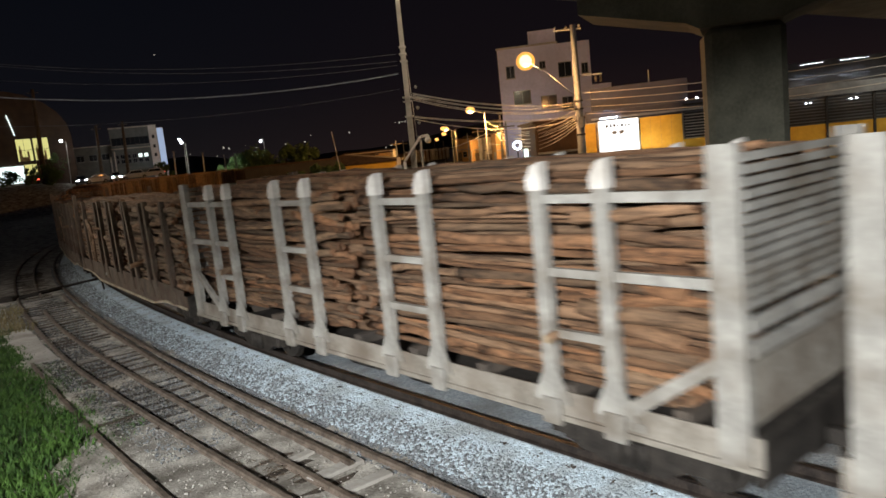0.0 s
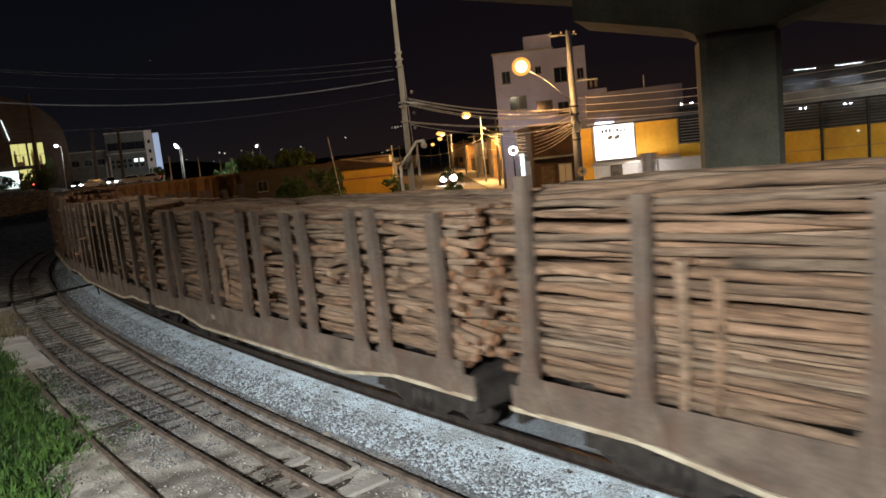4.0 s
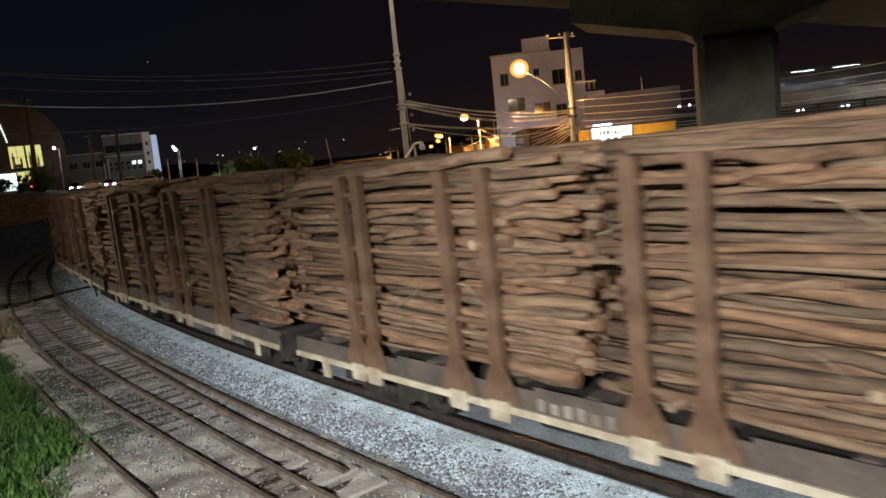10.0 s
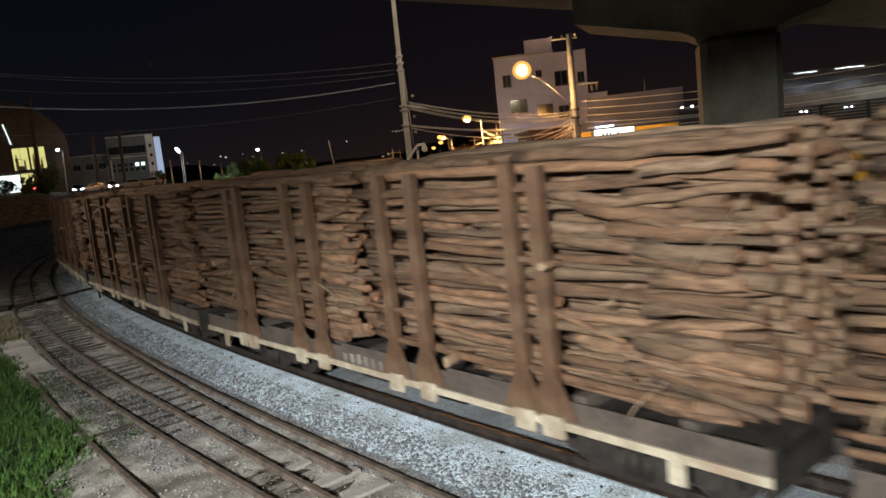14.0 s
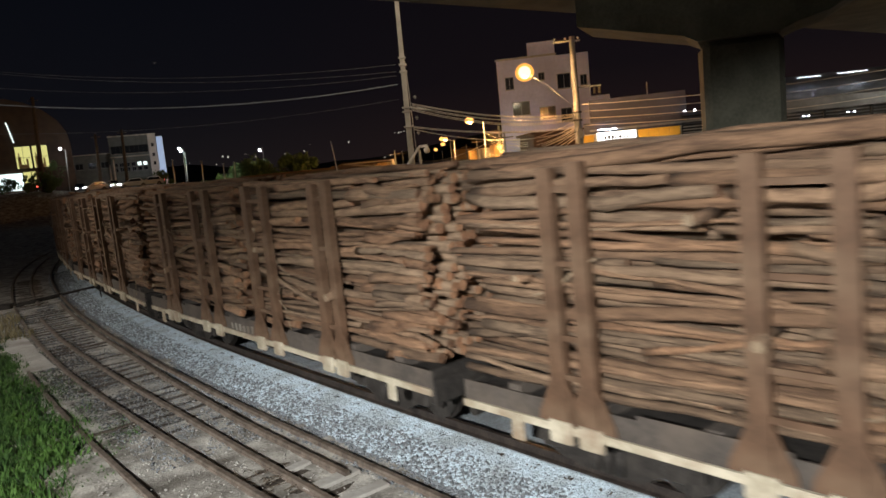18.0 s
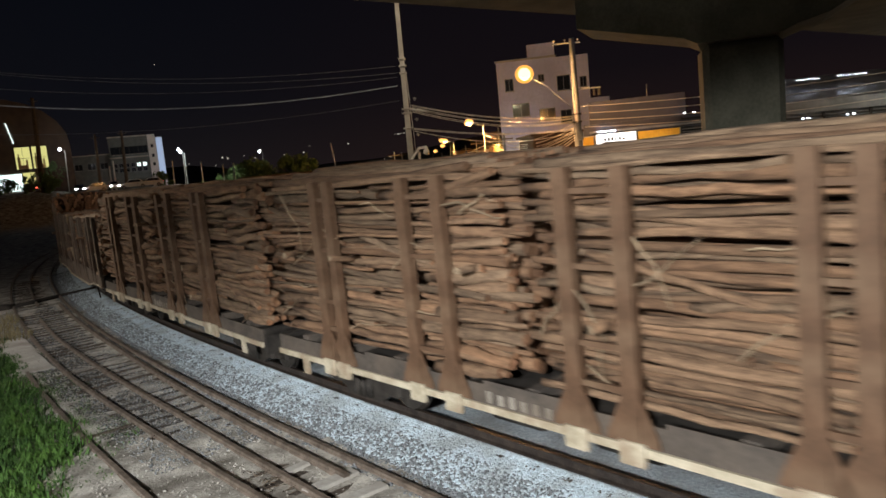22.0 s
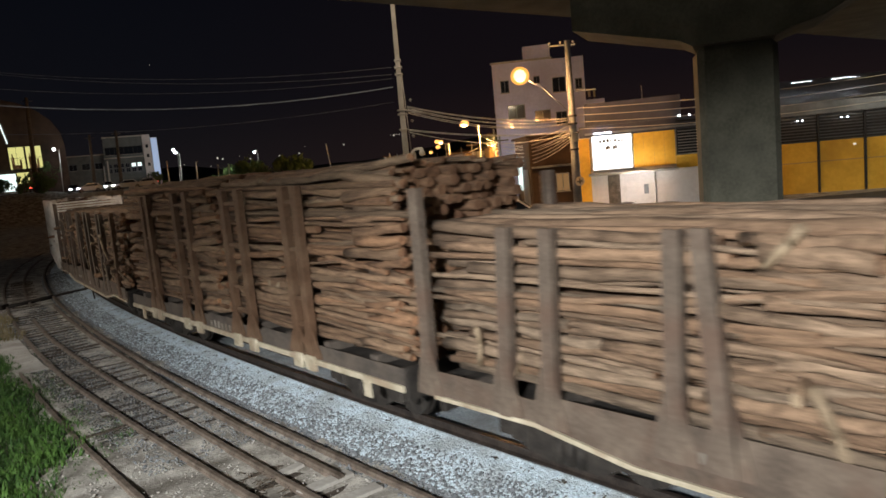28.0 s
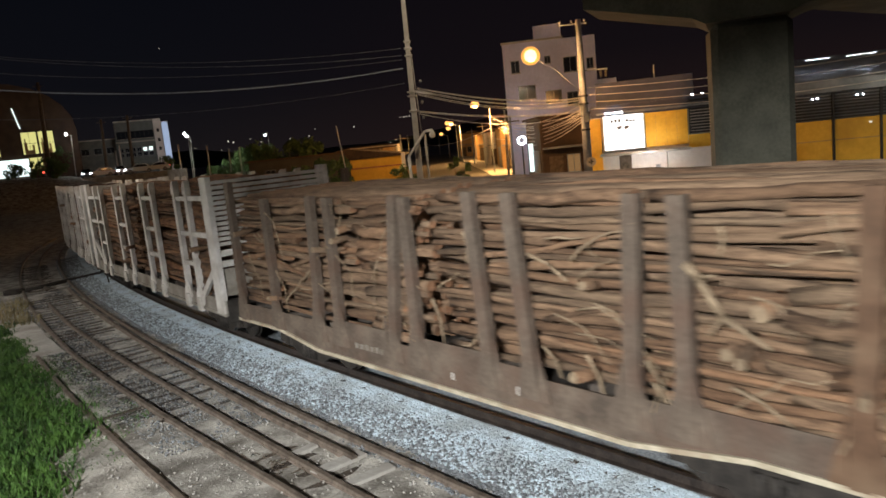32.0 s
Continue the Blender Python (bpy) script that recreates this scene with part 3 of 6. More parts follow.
def make_debris():
    """Dry sticks and bark shreds lying between the siding rails."""
    rng = random.Random(21)
    bm = bmesh.new()
    for i in range(90):
        s, off = (rng.gauss(1.9, 0.35), rng.gauss(1.62, 0.12)) if i < 45 else (rng.uniform(-1, 14), rng.uniform(0.9, 3.2))
        x, y, t = on_line(s, off)
        a, ln = rng.uniform(0, 6.28), rng.uniform(0.04, 0.16)
        rod(bm, (x, y, -0.052), (x + ln * math.cos(a), y + ln * math.sin(a), -0.047 + rng.uniform(0, 0.03)), 0.007, 0.004, 5)
    tagged(part("dry_sticks", bm, TRUNK), "dry sticks and bark shreds on the dirt", "debris", "", "stuff")


def make_switch():
    """The point rod that reaches through the ballast, its ties and a marker stake."""
    g = empty("switch_rod", None, "dark steel point rod lying across the siding and the ballast", "switch rod")
    for a, b, r in (((-17.0, 28.0, -0.02), (-16.1, 29.6, 0.0), 0.05), ((-16.1, 29.6, 0.0), (-14.6, 29.9, 0.16), 0.05), ((-16.9, 27.7, -0.05), (-16.0, 29.3, -0.03), 0.07)):
        part("rod", rods((a, b), r=r), DARK, g)
    part("point_machine", boxes((-17.5, -16.9, 27.4, 27.9, -0.12, 0.10), bevel=0.03), DARK, g)
    s = empty("marker_stake", pose(-13.18, 27.12, 0.0, 0, -6, 0), "thin dark steel stake standing in the ballast", "stake")
    part("shaft", rods(((0, 0, -0.1), (0, 0, 0.78)), r=0.028), DARK, s)
    part("loop", rods(((0, 0, 0.76), (0.16, 0.05, 0.70)), r=0.022), DARK, s)


make_switch()
make_debris()
make_ground()
make_tracks()
make_ballast()
make_grass()
make_slab()


# ---------------------------------------------------------------- viaduct
def make_viaduct():
    axis = Vector((0.79, 0.61, 0))
    base = Vector((6.1, 14.3, -0.12))
    m = Matrix.Translation(base) @ Matrix.Rotation(math.atan2(axis.y, axis.x), 4, "Z")
    v = empty("viaduct", m, "weathered grey-green concrete road viaduct on a hammerhead pier", "viaduct", "", "structure")
    skew = Matrix.Rotation(radians(-23) - math.atan2(axis.y, axis.x), 4, "Z")
    bm = bmesh.new()
    box(bm, -0.72, 0.72, -0.55, 0.55, 0.0, 5.90, 0.12)
    bm.transform(skew @ Matrix.Rotation(radians(8), 4, "Z"))
    part("pier", bm, CONCRETE, v)
    bm = bmesh.new()
    pts = [(-2.95, 7.3), (-2.95, 6.50), (-0.95, 6.02), (-0.72, 5.89), (0.72, 5.89), (1.0, 6.0), (1.5, 6.12), (2.4, 6.6), (3.4, 7.3)]
    prism(bm, pts, -0.85, 0.85)
    bm.transform(skew)
    part("crosshead", bm, CONCRETE, v)
    # unseen near edge and parapet are set to cut off the yard light
    part("deck", boxes((-60, 70, -8.6, 4.2, 7.305, 7.8)), CONCRETE, v, "concrete deck slab seen from below, widened out of view to block light")
    for y in (-8.48, 4.08):
        part("parapet", boxes((-60, 70, y - 0.12, y + 0.12, 7.805, 9.4)), CONCRETE, v)


make_viaduct()


# ---------------------------------------------------------------- street and its buildings
def ribbon(name, pts, width, lift, material, label, category):
    """A strip of paving that follows the ground."""
    verts, faces = [], []
    for j, ((xa, ya), (xb, yb)) in enumerate(zip(pts, pts[1:])):
        d = Vector((xb - xa, yb - ya)).normalized()
        n = Vector((-d.y, d.x)) * width / 2
        steps = max(1, int(math.hypot(xb - xa, yb - ya) / 2))
        for i in range(steps + (j == len(pts) - 2)):
            x, y = xa + (xb - xa) * i / steps, ya + (yb - ya) * i / steps
            for sgn in (-1, 1):
                verts.append((x + sgn * n.x, y + sgn * n.y, rise(x, y) + lift))
    faces = [(2 * i, 2 * i + 1, 2 * i + 3, 2 * i + 2) for i in range(len(verts) // 2 - 1)]
    return tagged(from_arrays(name, verts, faces, material), label, category, "", "structure")


ribbon("road", [(1.0, 39.0), (0.5, 90.0), (-2.0, 220.0)], 8.0, 0.03, ASPHALT, "dark asphalt street leading away between houses", "road")
ribbon("road", [(-7.5, 33.0), (42.0, 33.0)], 8.0, 0.045, ASPHALT, "dark asphalt road along the railway", "road")
ribbon("pavement", [(6.4, 44.5), (5.4, 90.0), (3.0, 220.0)], 2.4, 0.15, PALECON, "pale concrete pavement along the street", "pavement")


def street_lamp(x, y, top, arm, lit, far=True, lean=0.0):
    z = rise(x, y)
    g = empty("street_lamp", pose(x, y, z), "concrete street lamp post with a glowing orange lantern", "street lamp", "street lamps")
    h = top - z
    bm = bmesh.new()
    rod(bm, (0, 0, 0), (lean, 0, h - 0.3), 0.09, 0.06, 8)
    part("post", bm, GREYWALL, g)
    part("arm", rods(((lean, 0, h - 0.5), (arm, -0.2, h + 0.02)), r=0.035), BLACK, g)
    bm = bmesh.new()
    bmesh.ops.create_uvsphere(bm, u_segments=14, v_segments=8, radius=1.0)
    # oversized so that the lantern takes in its own glare
    s = 0.48
    bmesh.ops.scale(bm, vec=(s, s, s * 0.75), verts=bm.verts)
    bmesh.ops.translate(bm, vec=(arm, -0.2, h), verts=bm.verts)
    part("lantern", bm, lit, g, "glowing orange lantern")
    return g


for x, y, top in ((5.3, 75.0, 7.5), (3.4, 120.0, 6.9), (3.2, 140.0, 6.5), (1.8, 170.0, 5.9), (3.0, 131.0, 7.3), (-0.4, 210.0, 6.0)):
    street_lamp(x, y, top, -1.45, SODIUM_FAR)


def insulator(bm, x, y, z):
    rod(bm, (x, y, z), (x, y, z + 0.12), 0.03, 0.03, 6)
    rod(bm, (x, y, z + 0.05), (x, y, z + 0.09), 0.07, 0.05, 8)


def make_lamp_pole():
    x, y = 7.45, 37.25
    z = rise(x, y)
    g = empty("utility_pole", pose(x, y, z), "concrete utility pole with an orange street light on an arm", "utility pole", "utility poles")
    h = 9.45 - z
    bm = bmesh.new()
    rod(bm, (0, 0, 0), (0, 0, h), 0.24, 0.14, 12)
    part("post", bm, GREYWALL, g)
    part("lamp_arm", rods(((0, 0, 5.45), (-1.5, -0.9, 6.75)), ((-1.5, -0.9, 6.75), (-2.5, -1.5, 7.3)), r=0.016), GREYWALL, g, "long thin steel lamp arm")
    bm = bmesh.new()
    bmesh.ops.create_uvsphere(bm, u_segments=18, v_segments=10, radius=1.0)
    # globe as wide as the orange glare round the lamp
    bmesh.ops.scale(bm, vec=(0.46, 0.46, 0.44), verts=bm.verts)
    bmesh.ops.translate(bm, vec=(-2.72, -1.6, 7.42), verts=bm.verts)
    ball = part("lantern", bm, LAMPGLARE, g, "translucent orange globe standing for the lamp's glare")
    ball.visible_shadow = False
    bm = bmesh.new()
    bmesh.ops.create_uvsphere(bm, u_segments=16, v_segments=8, radius=0.30)
    bmesh.ops.translate(bm, vec=(-2.72, -1.6, 7.42), verts=bm.verts)
    part("lamp_bulb", bm, SODIUM, ball, "blazing sodium lamp").visible_shadow = False
    for zz, a, b in ((h - 0.25, -1.0, 0.4), (6.55, -0.2, 1.3)):
        part("crossarm", boxes((a, b, -0.04, 0.04, zz, zz + 0.07)), GREYWALL, g)
    for dx in (-0.9, -0.35, 0.3):
        bm = bmesh.new()
        insulator(bm, dx, 0, h - 0.13)
        part("insulator", bm, WHITE, g)
    part("drop_fuse", boxes((0.9, 1.0, -0.09, 0.0, 6.2, 6.55), (1.15, 1.25, -0.09, 0.0, 6.2, 6.55)), DARK, g)
    for zz in (3.6, 4.3, 4.9, 5.3):
        bm = bmesh.new()
        rod(bm, (0, 0, zz), (0, 0, zz + 0.09), 0.25, 0.25, 10)
        part("cable_clamp", bm, BLACK, g)
    part("junction_box", boxes((-0.16, 0.16, -0.40, -0.22, 4.0, 4.5), bevel=0.02), GREYWALL, g)
    bm = bmesh.new()
    rod(bm, (0.12, -0.25, 2.0), (0.12, -0.27, 2.0), 0.25, 0.25, 18)
    sign = part("traffic_sign", bm, WHITE, g, "round white traffic sign")
    part("mark", boxes((-0.02, 0.26, -0.278, -0.274, 1.97, 2.03), (0.09, 0.15, -0.278, -0.274, 1.87, 2.14)), BLACK, sign)


def make_mast_pole():
    x, y = -0.9, 27.0
    z = rise(x, y)
    g = empty("utility_pole", pose(x, y, z, 0, 0.4, 0), "tall grey concrete power pole with cable racks behind the train", "utility pole", "utility poles")
    h = 11.6 - z
    bm = bmesh.new()
    prism(bm, [(-0.13, 0), (0.13, 0), (0.06, h), (-0.06, h)], -0.06, 0.12)
    for sx in (-1, 1):
        prism(bm, [(sx * 0.13, 0), (sx * 0.08, 0), (sx * 0.03, h), (sx * 0.06, h)], -0.12, -0.061)
    part("post", bm, PALECON, g, "ribbed concrete post")
    for zz, w in ((6.0 - z, 0.18), (5.85 - z, 0.18), (7.3 - z, 0.14), (7.55 - z, 0.14), (7.8 - z, 0.13), (5.3 - z, 0.17)):
        part("cable_rack", boxes((-w, w, -0.16, 0.16, zz, zz + 0.05), bevel=0.01), PALECON, g)
    part("guy_strut", rods(((0.11, -0.1, 7.3 - z), (0.21, -0.1, 4.4 - z)), r=0.014), PALECON, g)
    part("side_arm", rods(((0.15, -0.15, 6.0 - z), (1.05, -0.2, 5.78 - z)), r=0.045), PALECON, g)
    for zz in (6.3, 5.55, 5.0):
        bm = bmesh.new()
        insulator(bm, 0.34, -0.1, zz - z)
        part("insulator", bm, WHITE, g)
    # camera mast in front of it
    x, y = -1.2, 26.5
    z = rise(x, y)
    c = empty("camera_mast", pose(x, y, z), "white bent steel mast carrying a dome camera", "camera mast")
    part("post", rods(((0, 0, 0), (0, 0, 3.70 - z)), r=0.06), BRIGHTWHITE, c)
    part("arm", rods(((0, 0, 3.70 - z), (0.66, 0.3, 4.55 - z)), ((0.66, 0.3, 4.55 - z), (0.95, 0.35, 4.57 - z)), r=0.05), BRIGHTWHITE, c)
    bm = bmesh.new()
    bmesh.ops.create_uvsphere(bm, u_segments=14, v_segments=8, radius=0.12)
    bmesh.ops.translate(bm, vec=(0.92, 0.35, 4.40 - z), verts=bm.verts)
    part("dome", bm, BRIGHTWHITE, c, "white camera dome")
    part("bracket", boxes((0.85, 0.99, 0.28, 0.42, 4.47 - z, 4.56 - z), bevel=0.01), BRIGHTWHITE, c)
    p = empty("signal_post", pose(-0.55, 26.9, rise(-0.5, 26.9)), "slim pale steel post beside the power pole", "post")
    part("post", rods(((0, 0, 0), (0, 0, 4.3)), r=0.05), PALECON, p)


def make_cables():
    top = Vector((-0.9, 27.0, 0))
    k = 0
    for z, far, drop, r in ((6.89, (-15.0, 26.0, 7.42), 0.42, 0.021), (7.35, (-16.7, 29.6, 9.05), 0.35, 0.010), (7.6, (-16.8, 29.6, 9.15), 0.35, 0.010), (7.2, (-16.8, 29.6, 8.5), 0.35, 0.010), (6.35, (-15.5, 27.5, 6.5), 0.3, 0.008)):
        a, b = top + Vector((-0.2, 0, z)), Vector(far)
        run = [a.lerp(b, k / 10) - Vector((0, 0, drop * 4 * (k / 10) * (1 - k / 10))) for k in range(17)]
        tagged(strand("overhead_cable", run, r, GREYWALL if r > 0.02 else DARKCABLE), "thin grey overhead cable spanning into the dark", "cable", "overhead cables")
    pole = Vector((7.45, 37.25, 0))
    rng = random.Random(3)
    for i in range(9):
        za = (6.12, 6.08, 6.0, 5.95, 5.9, 5.3, 5.26, 5.2, 6.15)[i]
        zb = (5.55, 5.5, 5.45, 5.35, 5.3, 4.95, 4.88, 4.8, 5.6)[i]
        tagged(strand("overhead_cable", sag(top + Vector((0.25, 0, za)), pole + Vector((-0.2, 0, zb)), rng.uniform(0.2, 0.5), 14), 0.016, LITCABLE), "slack overhead cable lit orange by the street lamp", "cable", "overhead cables")
    for i in range(4):
        a, b = pole + Vector((0.1, 0, 5.0 + 0.35 * i)), Vector((26.0, 36.0 - i, 5.2 + 0.42 * i))
        tagged(strand("overhead_cable", sag(a, b, 0.35, 14), 0.016, LITCABLE), "overhead cable along the shop fronts", "cable", "overhead cables")
    for i, (x, y, z) in enumerate(((5.3, 75, 6.2), (5.3, 75, 5.6), (6.4, 80, 5.0), (5.0, 90, 4.6))):
        a = pole + Vector((-0.2, 0, 5.2 - 0.2 * i))
        tagged(strand("overhead_cable", sag(a, (x, y, z), 0.9, 14), 0.018, LITCABLE), "overhead cable hanging along the street", "cable", "overhead cables")
    tagged(strand("overhead_cable", sag((5.3, 75, 5.0), (-3.0, 130.0, 4.0), 0.8, 14), 0.03, LITCABLE), "overhead cable hanging along the street", "cable", "overhead cables")


make_lamp_pole()
make_mast_pole()
make_cables()


def window(parent, x0, x1, z0, z1, y, pane=None, frame_mat=None, sill=True):
    """A recessed window in a wall whose front lies at y, facing -y."""
    w = part("window", boxes((x0 - 0.05, x1 + 0.05, y - 0.04, y + 0.02, z1, z1 + 0.05), (x0 - 0.05, x1 + 0.05, y - 0.04, y + 0.02, z0 - 0.05, z0), (x0 - 0.05, x0, y - 0.04, y + 0.02, z0, z1), (x1, x1 + 0.05, y - 0.04, y + 0.02, z0, z1), ((x0 + x1) / 2 - 0.02, (x0 + x1) / 2 + 0.02, y - 0.03, y + 0.02, z0, z1)), frame_mat or GREYWALL, parent)
    part("pane", boxes((x0, x1, y - 0.012, y + 0.006, z0, z1)), pane or PANE, w)
    if sill:
        part("sill", boxes((x0 - 0.1, x1 + 0.1, y - 0.12, y, z0 - 0.10, z0 - 0.052)), PALECON, w)
    return w


def make_shop():
    z = 0.30
    m = Matrix.Translation((9.6, 43.0, z)) @ Matrix.Rotation(math.atan2(-0.262, 0.965), 4, "Z")
    g = empty("corner_shop", m, "yellow and white corner shop with a white canopy", "shop building")
    q = lambda v: v - z
    part("wall", boxes((-0.65, 6.0, 0.0, 9.0, 0, q(4.55))), PLASTER, g, "white painted lower wall")
    part("attic_wall", boxes((-0.65, 6.0, 0.0, 9.0, q(4.554), q(5.2))), NAVY, g, "dark blue sheeted upper wall")
    part("fascia", boxes((2.42, 4.76, -0.10, -0.004, q(2.58), q(4.55))), YELLOW, g, "bright yellow fascia board")
    for i in range(3):
        part("fascia_seam", boxes((2.42 + 0.58 * (i + 1), 2.43 + 0.58 * (i + 1), -0.106, -0.101, q(2.6), q(4.53))), OCHRE, g)
    part("pilaster", boxes((-0.72, -0.10, -0.16, -0.004, 0, q(4.5))), YELLOW, g)
    part("corner_panel", boxes((4.78, 6.02, -0.10, -0.004, q(2.35), q(3.08))), YELLOW, g)
    part("canopy", boxes((-0.2, 4.85, -1.0, -0.11, q(2.28), q(2.42)), bevel=0.02), WHITE, g)
    part("upper_wall", boxes((-0.3, 5.2, 0.6, 9.0, q(5.21), q(6.55))), NAVY, g)
    part("parapet_roof", boxes((-0.35, 6.05, -0.02, 9.0, q(5.201), q(5.208))), ROOF, g)
    part("roof_edge", boxes((-0.3, 6.05, -0.3, 0.0, q(4.68), q(4.80))), ROOF, g)
    part("shutter_frame", boxes((4.85, 4.91, -0.09, -0.004, q(3.1), q(5.15)), (5.97, 6.03, -0.09, -0.004, q(3.1), q(5.15))), BLACK, g)
    for i in range(12):
        part("slat", boxes((4.92, 5.96, -0.07, -0.01, q(3.14 + i * 0.165), q(3.14 + i * 0.165 + 0.11))), BLACK, g)
    d = part("door", boxes((0.85, 1.55, -0.05, -0.004, 0, q(1.55 + 0.75))), TRUNK, g, "dark wooden door")
    part("door_handle", boxes((1.45, 1.49, -0.09, -0.051, 0.95, 1.1)), SHINE, d)
    part("meter_box", boxes((2.9, 3.15, -0.09, -0.004, q(1.0), q(1.55)), bevel=0.01), GREYWALL, g)
    part("downpipe", rods(((3.55, -0.06, 0), (3.55, -0.06, q(2.25))), r=0.045), WHITE, g)
    for x in (5.0, 5.55):
        part("bulkhead_light", boxes((x, x + 0.12, -0.05, -0.004, q(5.3), q(5.36))), LEDW, g)
    part("antenna", rods(((3.1, 1.2, q(6.5)), (3.1, 1.2, q(7.3))), r=0.025), PALECON, g)
    s = empty("lit_sign", m, "brightly lit white square shop sign with dark marks", "sign")
    part("sign_case", boxes((0.02, 2.38, -0.26, -0.104, q(2.56), q(4.62)), bevel=0.02), WHITE, s)
    part("sign_face", boxes((0.07, 2.33, -0.272, -0.262, q(2.6), q(4.58))), SIGNW, s, "glowing white sign face")
    rng = random.Random(5)
    for i in range(7):
        x = 0.5 + i * 0.21
        part("mark", boxes((x, x + rng.uniform(0.08, 0.15), -0.278, -0.274, q(4.18), q(4.18 + rng.uniform(0.08, 0.2)))), BLACK, s)
    for x in (0.85, 1.25):
        bm = bmesh.new()
        box(bm, x, x + 0.28, -0.278, -0.274, q(3.72), q(3.92))
        bmesh.ops.rotate(bm, cent=(x, 0, q(3.8)), verts=bm.verts, matrix=Matrix.Rotation(radians(-20), 3, "Y"))
        part("mark", bm, GREYWALL, s)
    part("sign_lamp", boxes((0.2, 1.2, -0.5, -0.42, q(4.72), q(4.77))), LEDW, s)
    # the warehouse that follows
    w = empty("yellow_warehouse", m, "long warehouse with yellow panels under a dark slatted band", "warehouse")
    part("wall", boxes((7.6, 24.0, 0.0, 12.0, 0, q(5.25))), GREYWALL, w)
    for i in range(7):
        a = 7.7 + i * 2.32
        part("panel", boxes((a, a + 2.18, -0.08, -0.004, 0.02, q(3.15))), YELLOW, w, "yellow painted panel")
        part("panel_rail", boxes((a, a + 2.18, -0.10, -0.081, q(2.02), q(2.07))), OCHRE, w)
        for k in range(8):
            part("slat", boxes((a, a + 2.18, -0.09, -0.02, q(3.2 + k * 0.165), q(3.2 + k * 0.165 + 0.10))), BLACK, w)
        part("column", boxes((a + 2.19, a + 2.31, -0.16, -0.004, 0, q(5.0)), bevel=0.01), BLACK, w)
    part("gutter", boxes((7.5, 24.1, -0.35, 0.0, q(4.62), q(5.3)), bevel=0.03), ROOF, w, "grey sheet metal eaves")
    bm = bmesh.new()
    prism(bm, [(0, q(5.31)), (12.2, q(5.31)), (6.0, q(6.9))], 7.5, 24.1)
    bmesh.ops.transform(bm, matrix=Matrix(((0, 1, 0, 0), (1, 0, 0, -0.1), (0, 0, 1, 0), (0, 0, 0, 1))), verts=bm.verts)
    bmesh.ops.recalc_face_normals(bm, faces=bm.faces)
    part("roof", bm, ROOF, w)
    part("lightstrip", boxes((9.0, 10.8, 2.0, 2.03, q(6.56), q(6.566)), (11.4, 12.6, 2.0, 2.03, q(6.56), q(6.566)), (13.5, 15.0, 2.0, 2.03, q(6.56), q(6.566))), LEDW, w, "thin lit strip on the roof")
    for x in (11.2, 11.45, 13.4, 13.7):
        part("small_light", boxes((x, x + 0.09, -0.13, -0.09, q(4.34), q(4.385))), LEDW, w)
    part("wall_lamp", boxes((14.0, 14.12, -0.2, -0.09, q(2.8), q(2.9))), TOWNLIGHT, w, "small glowing wall lamp")


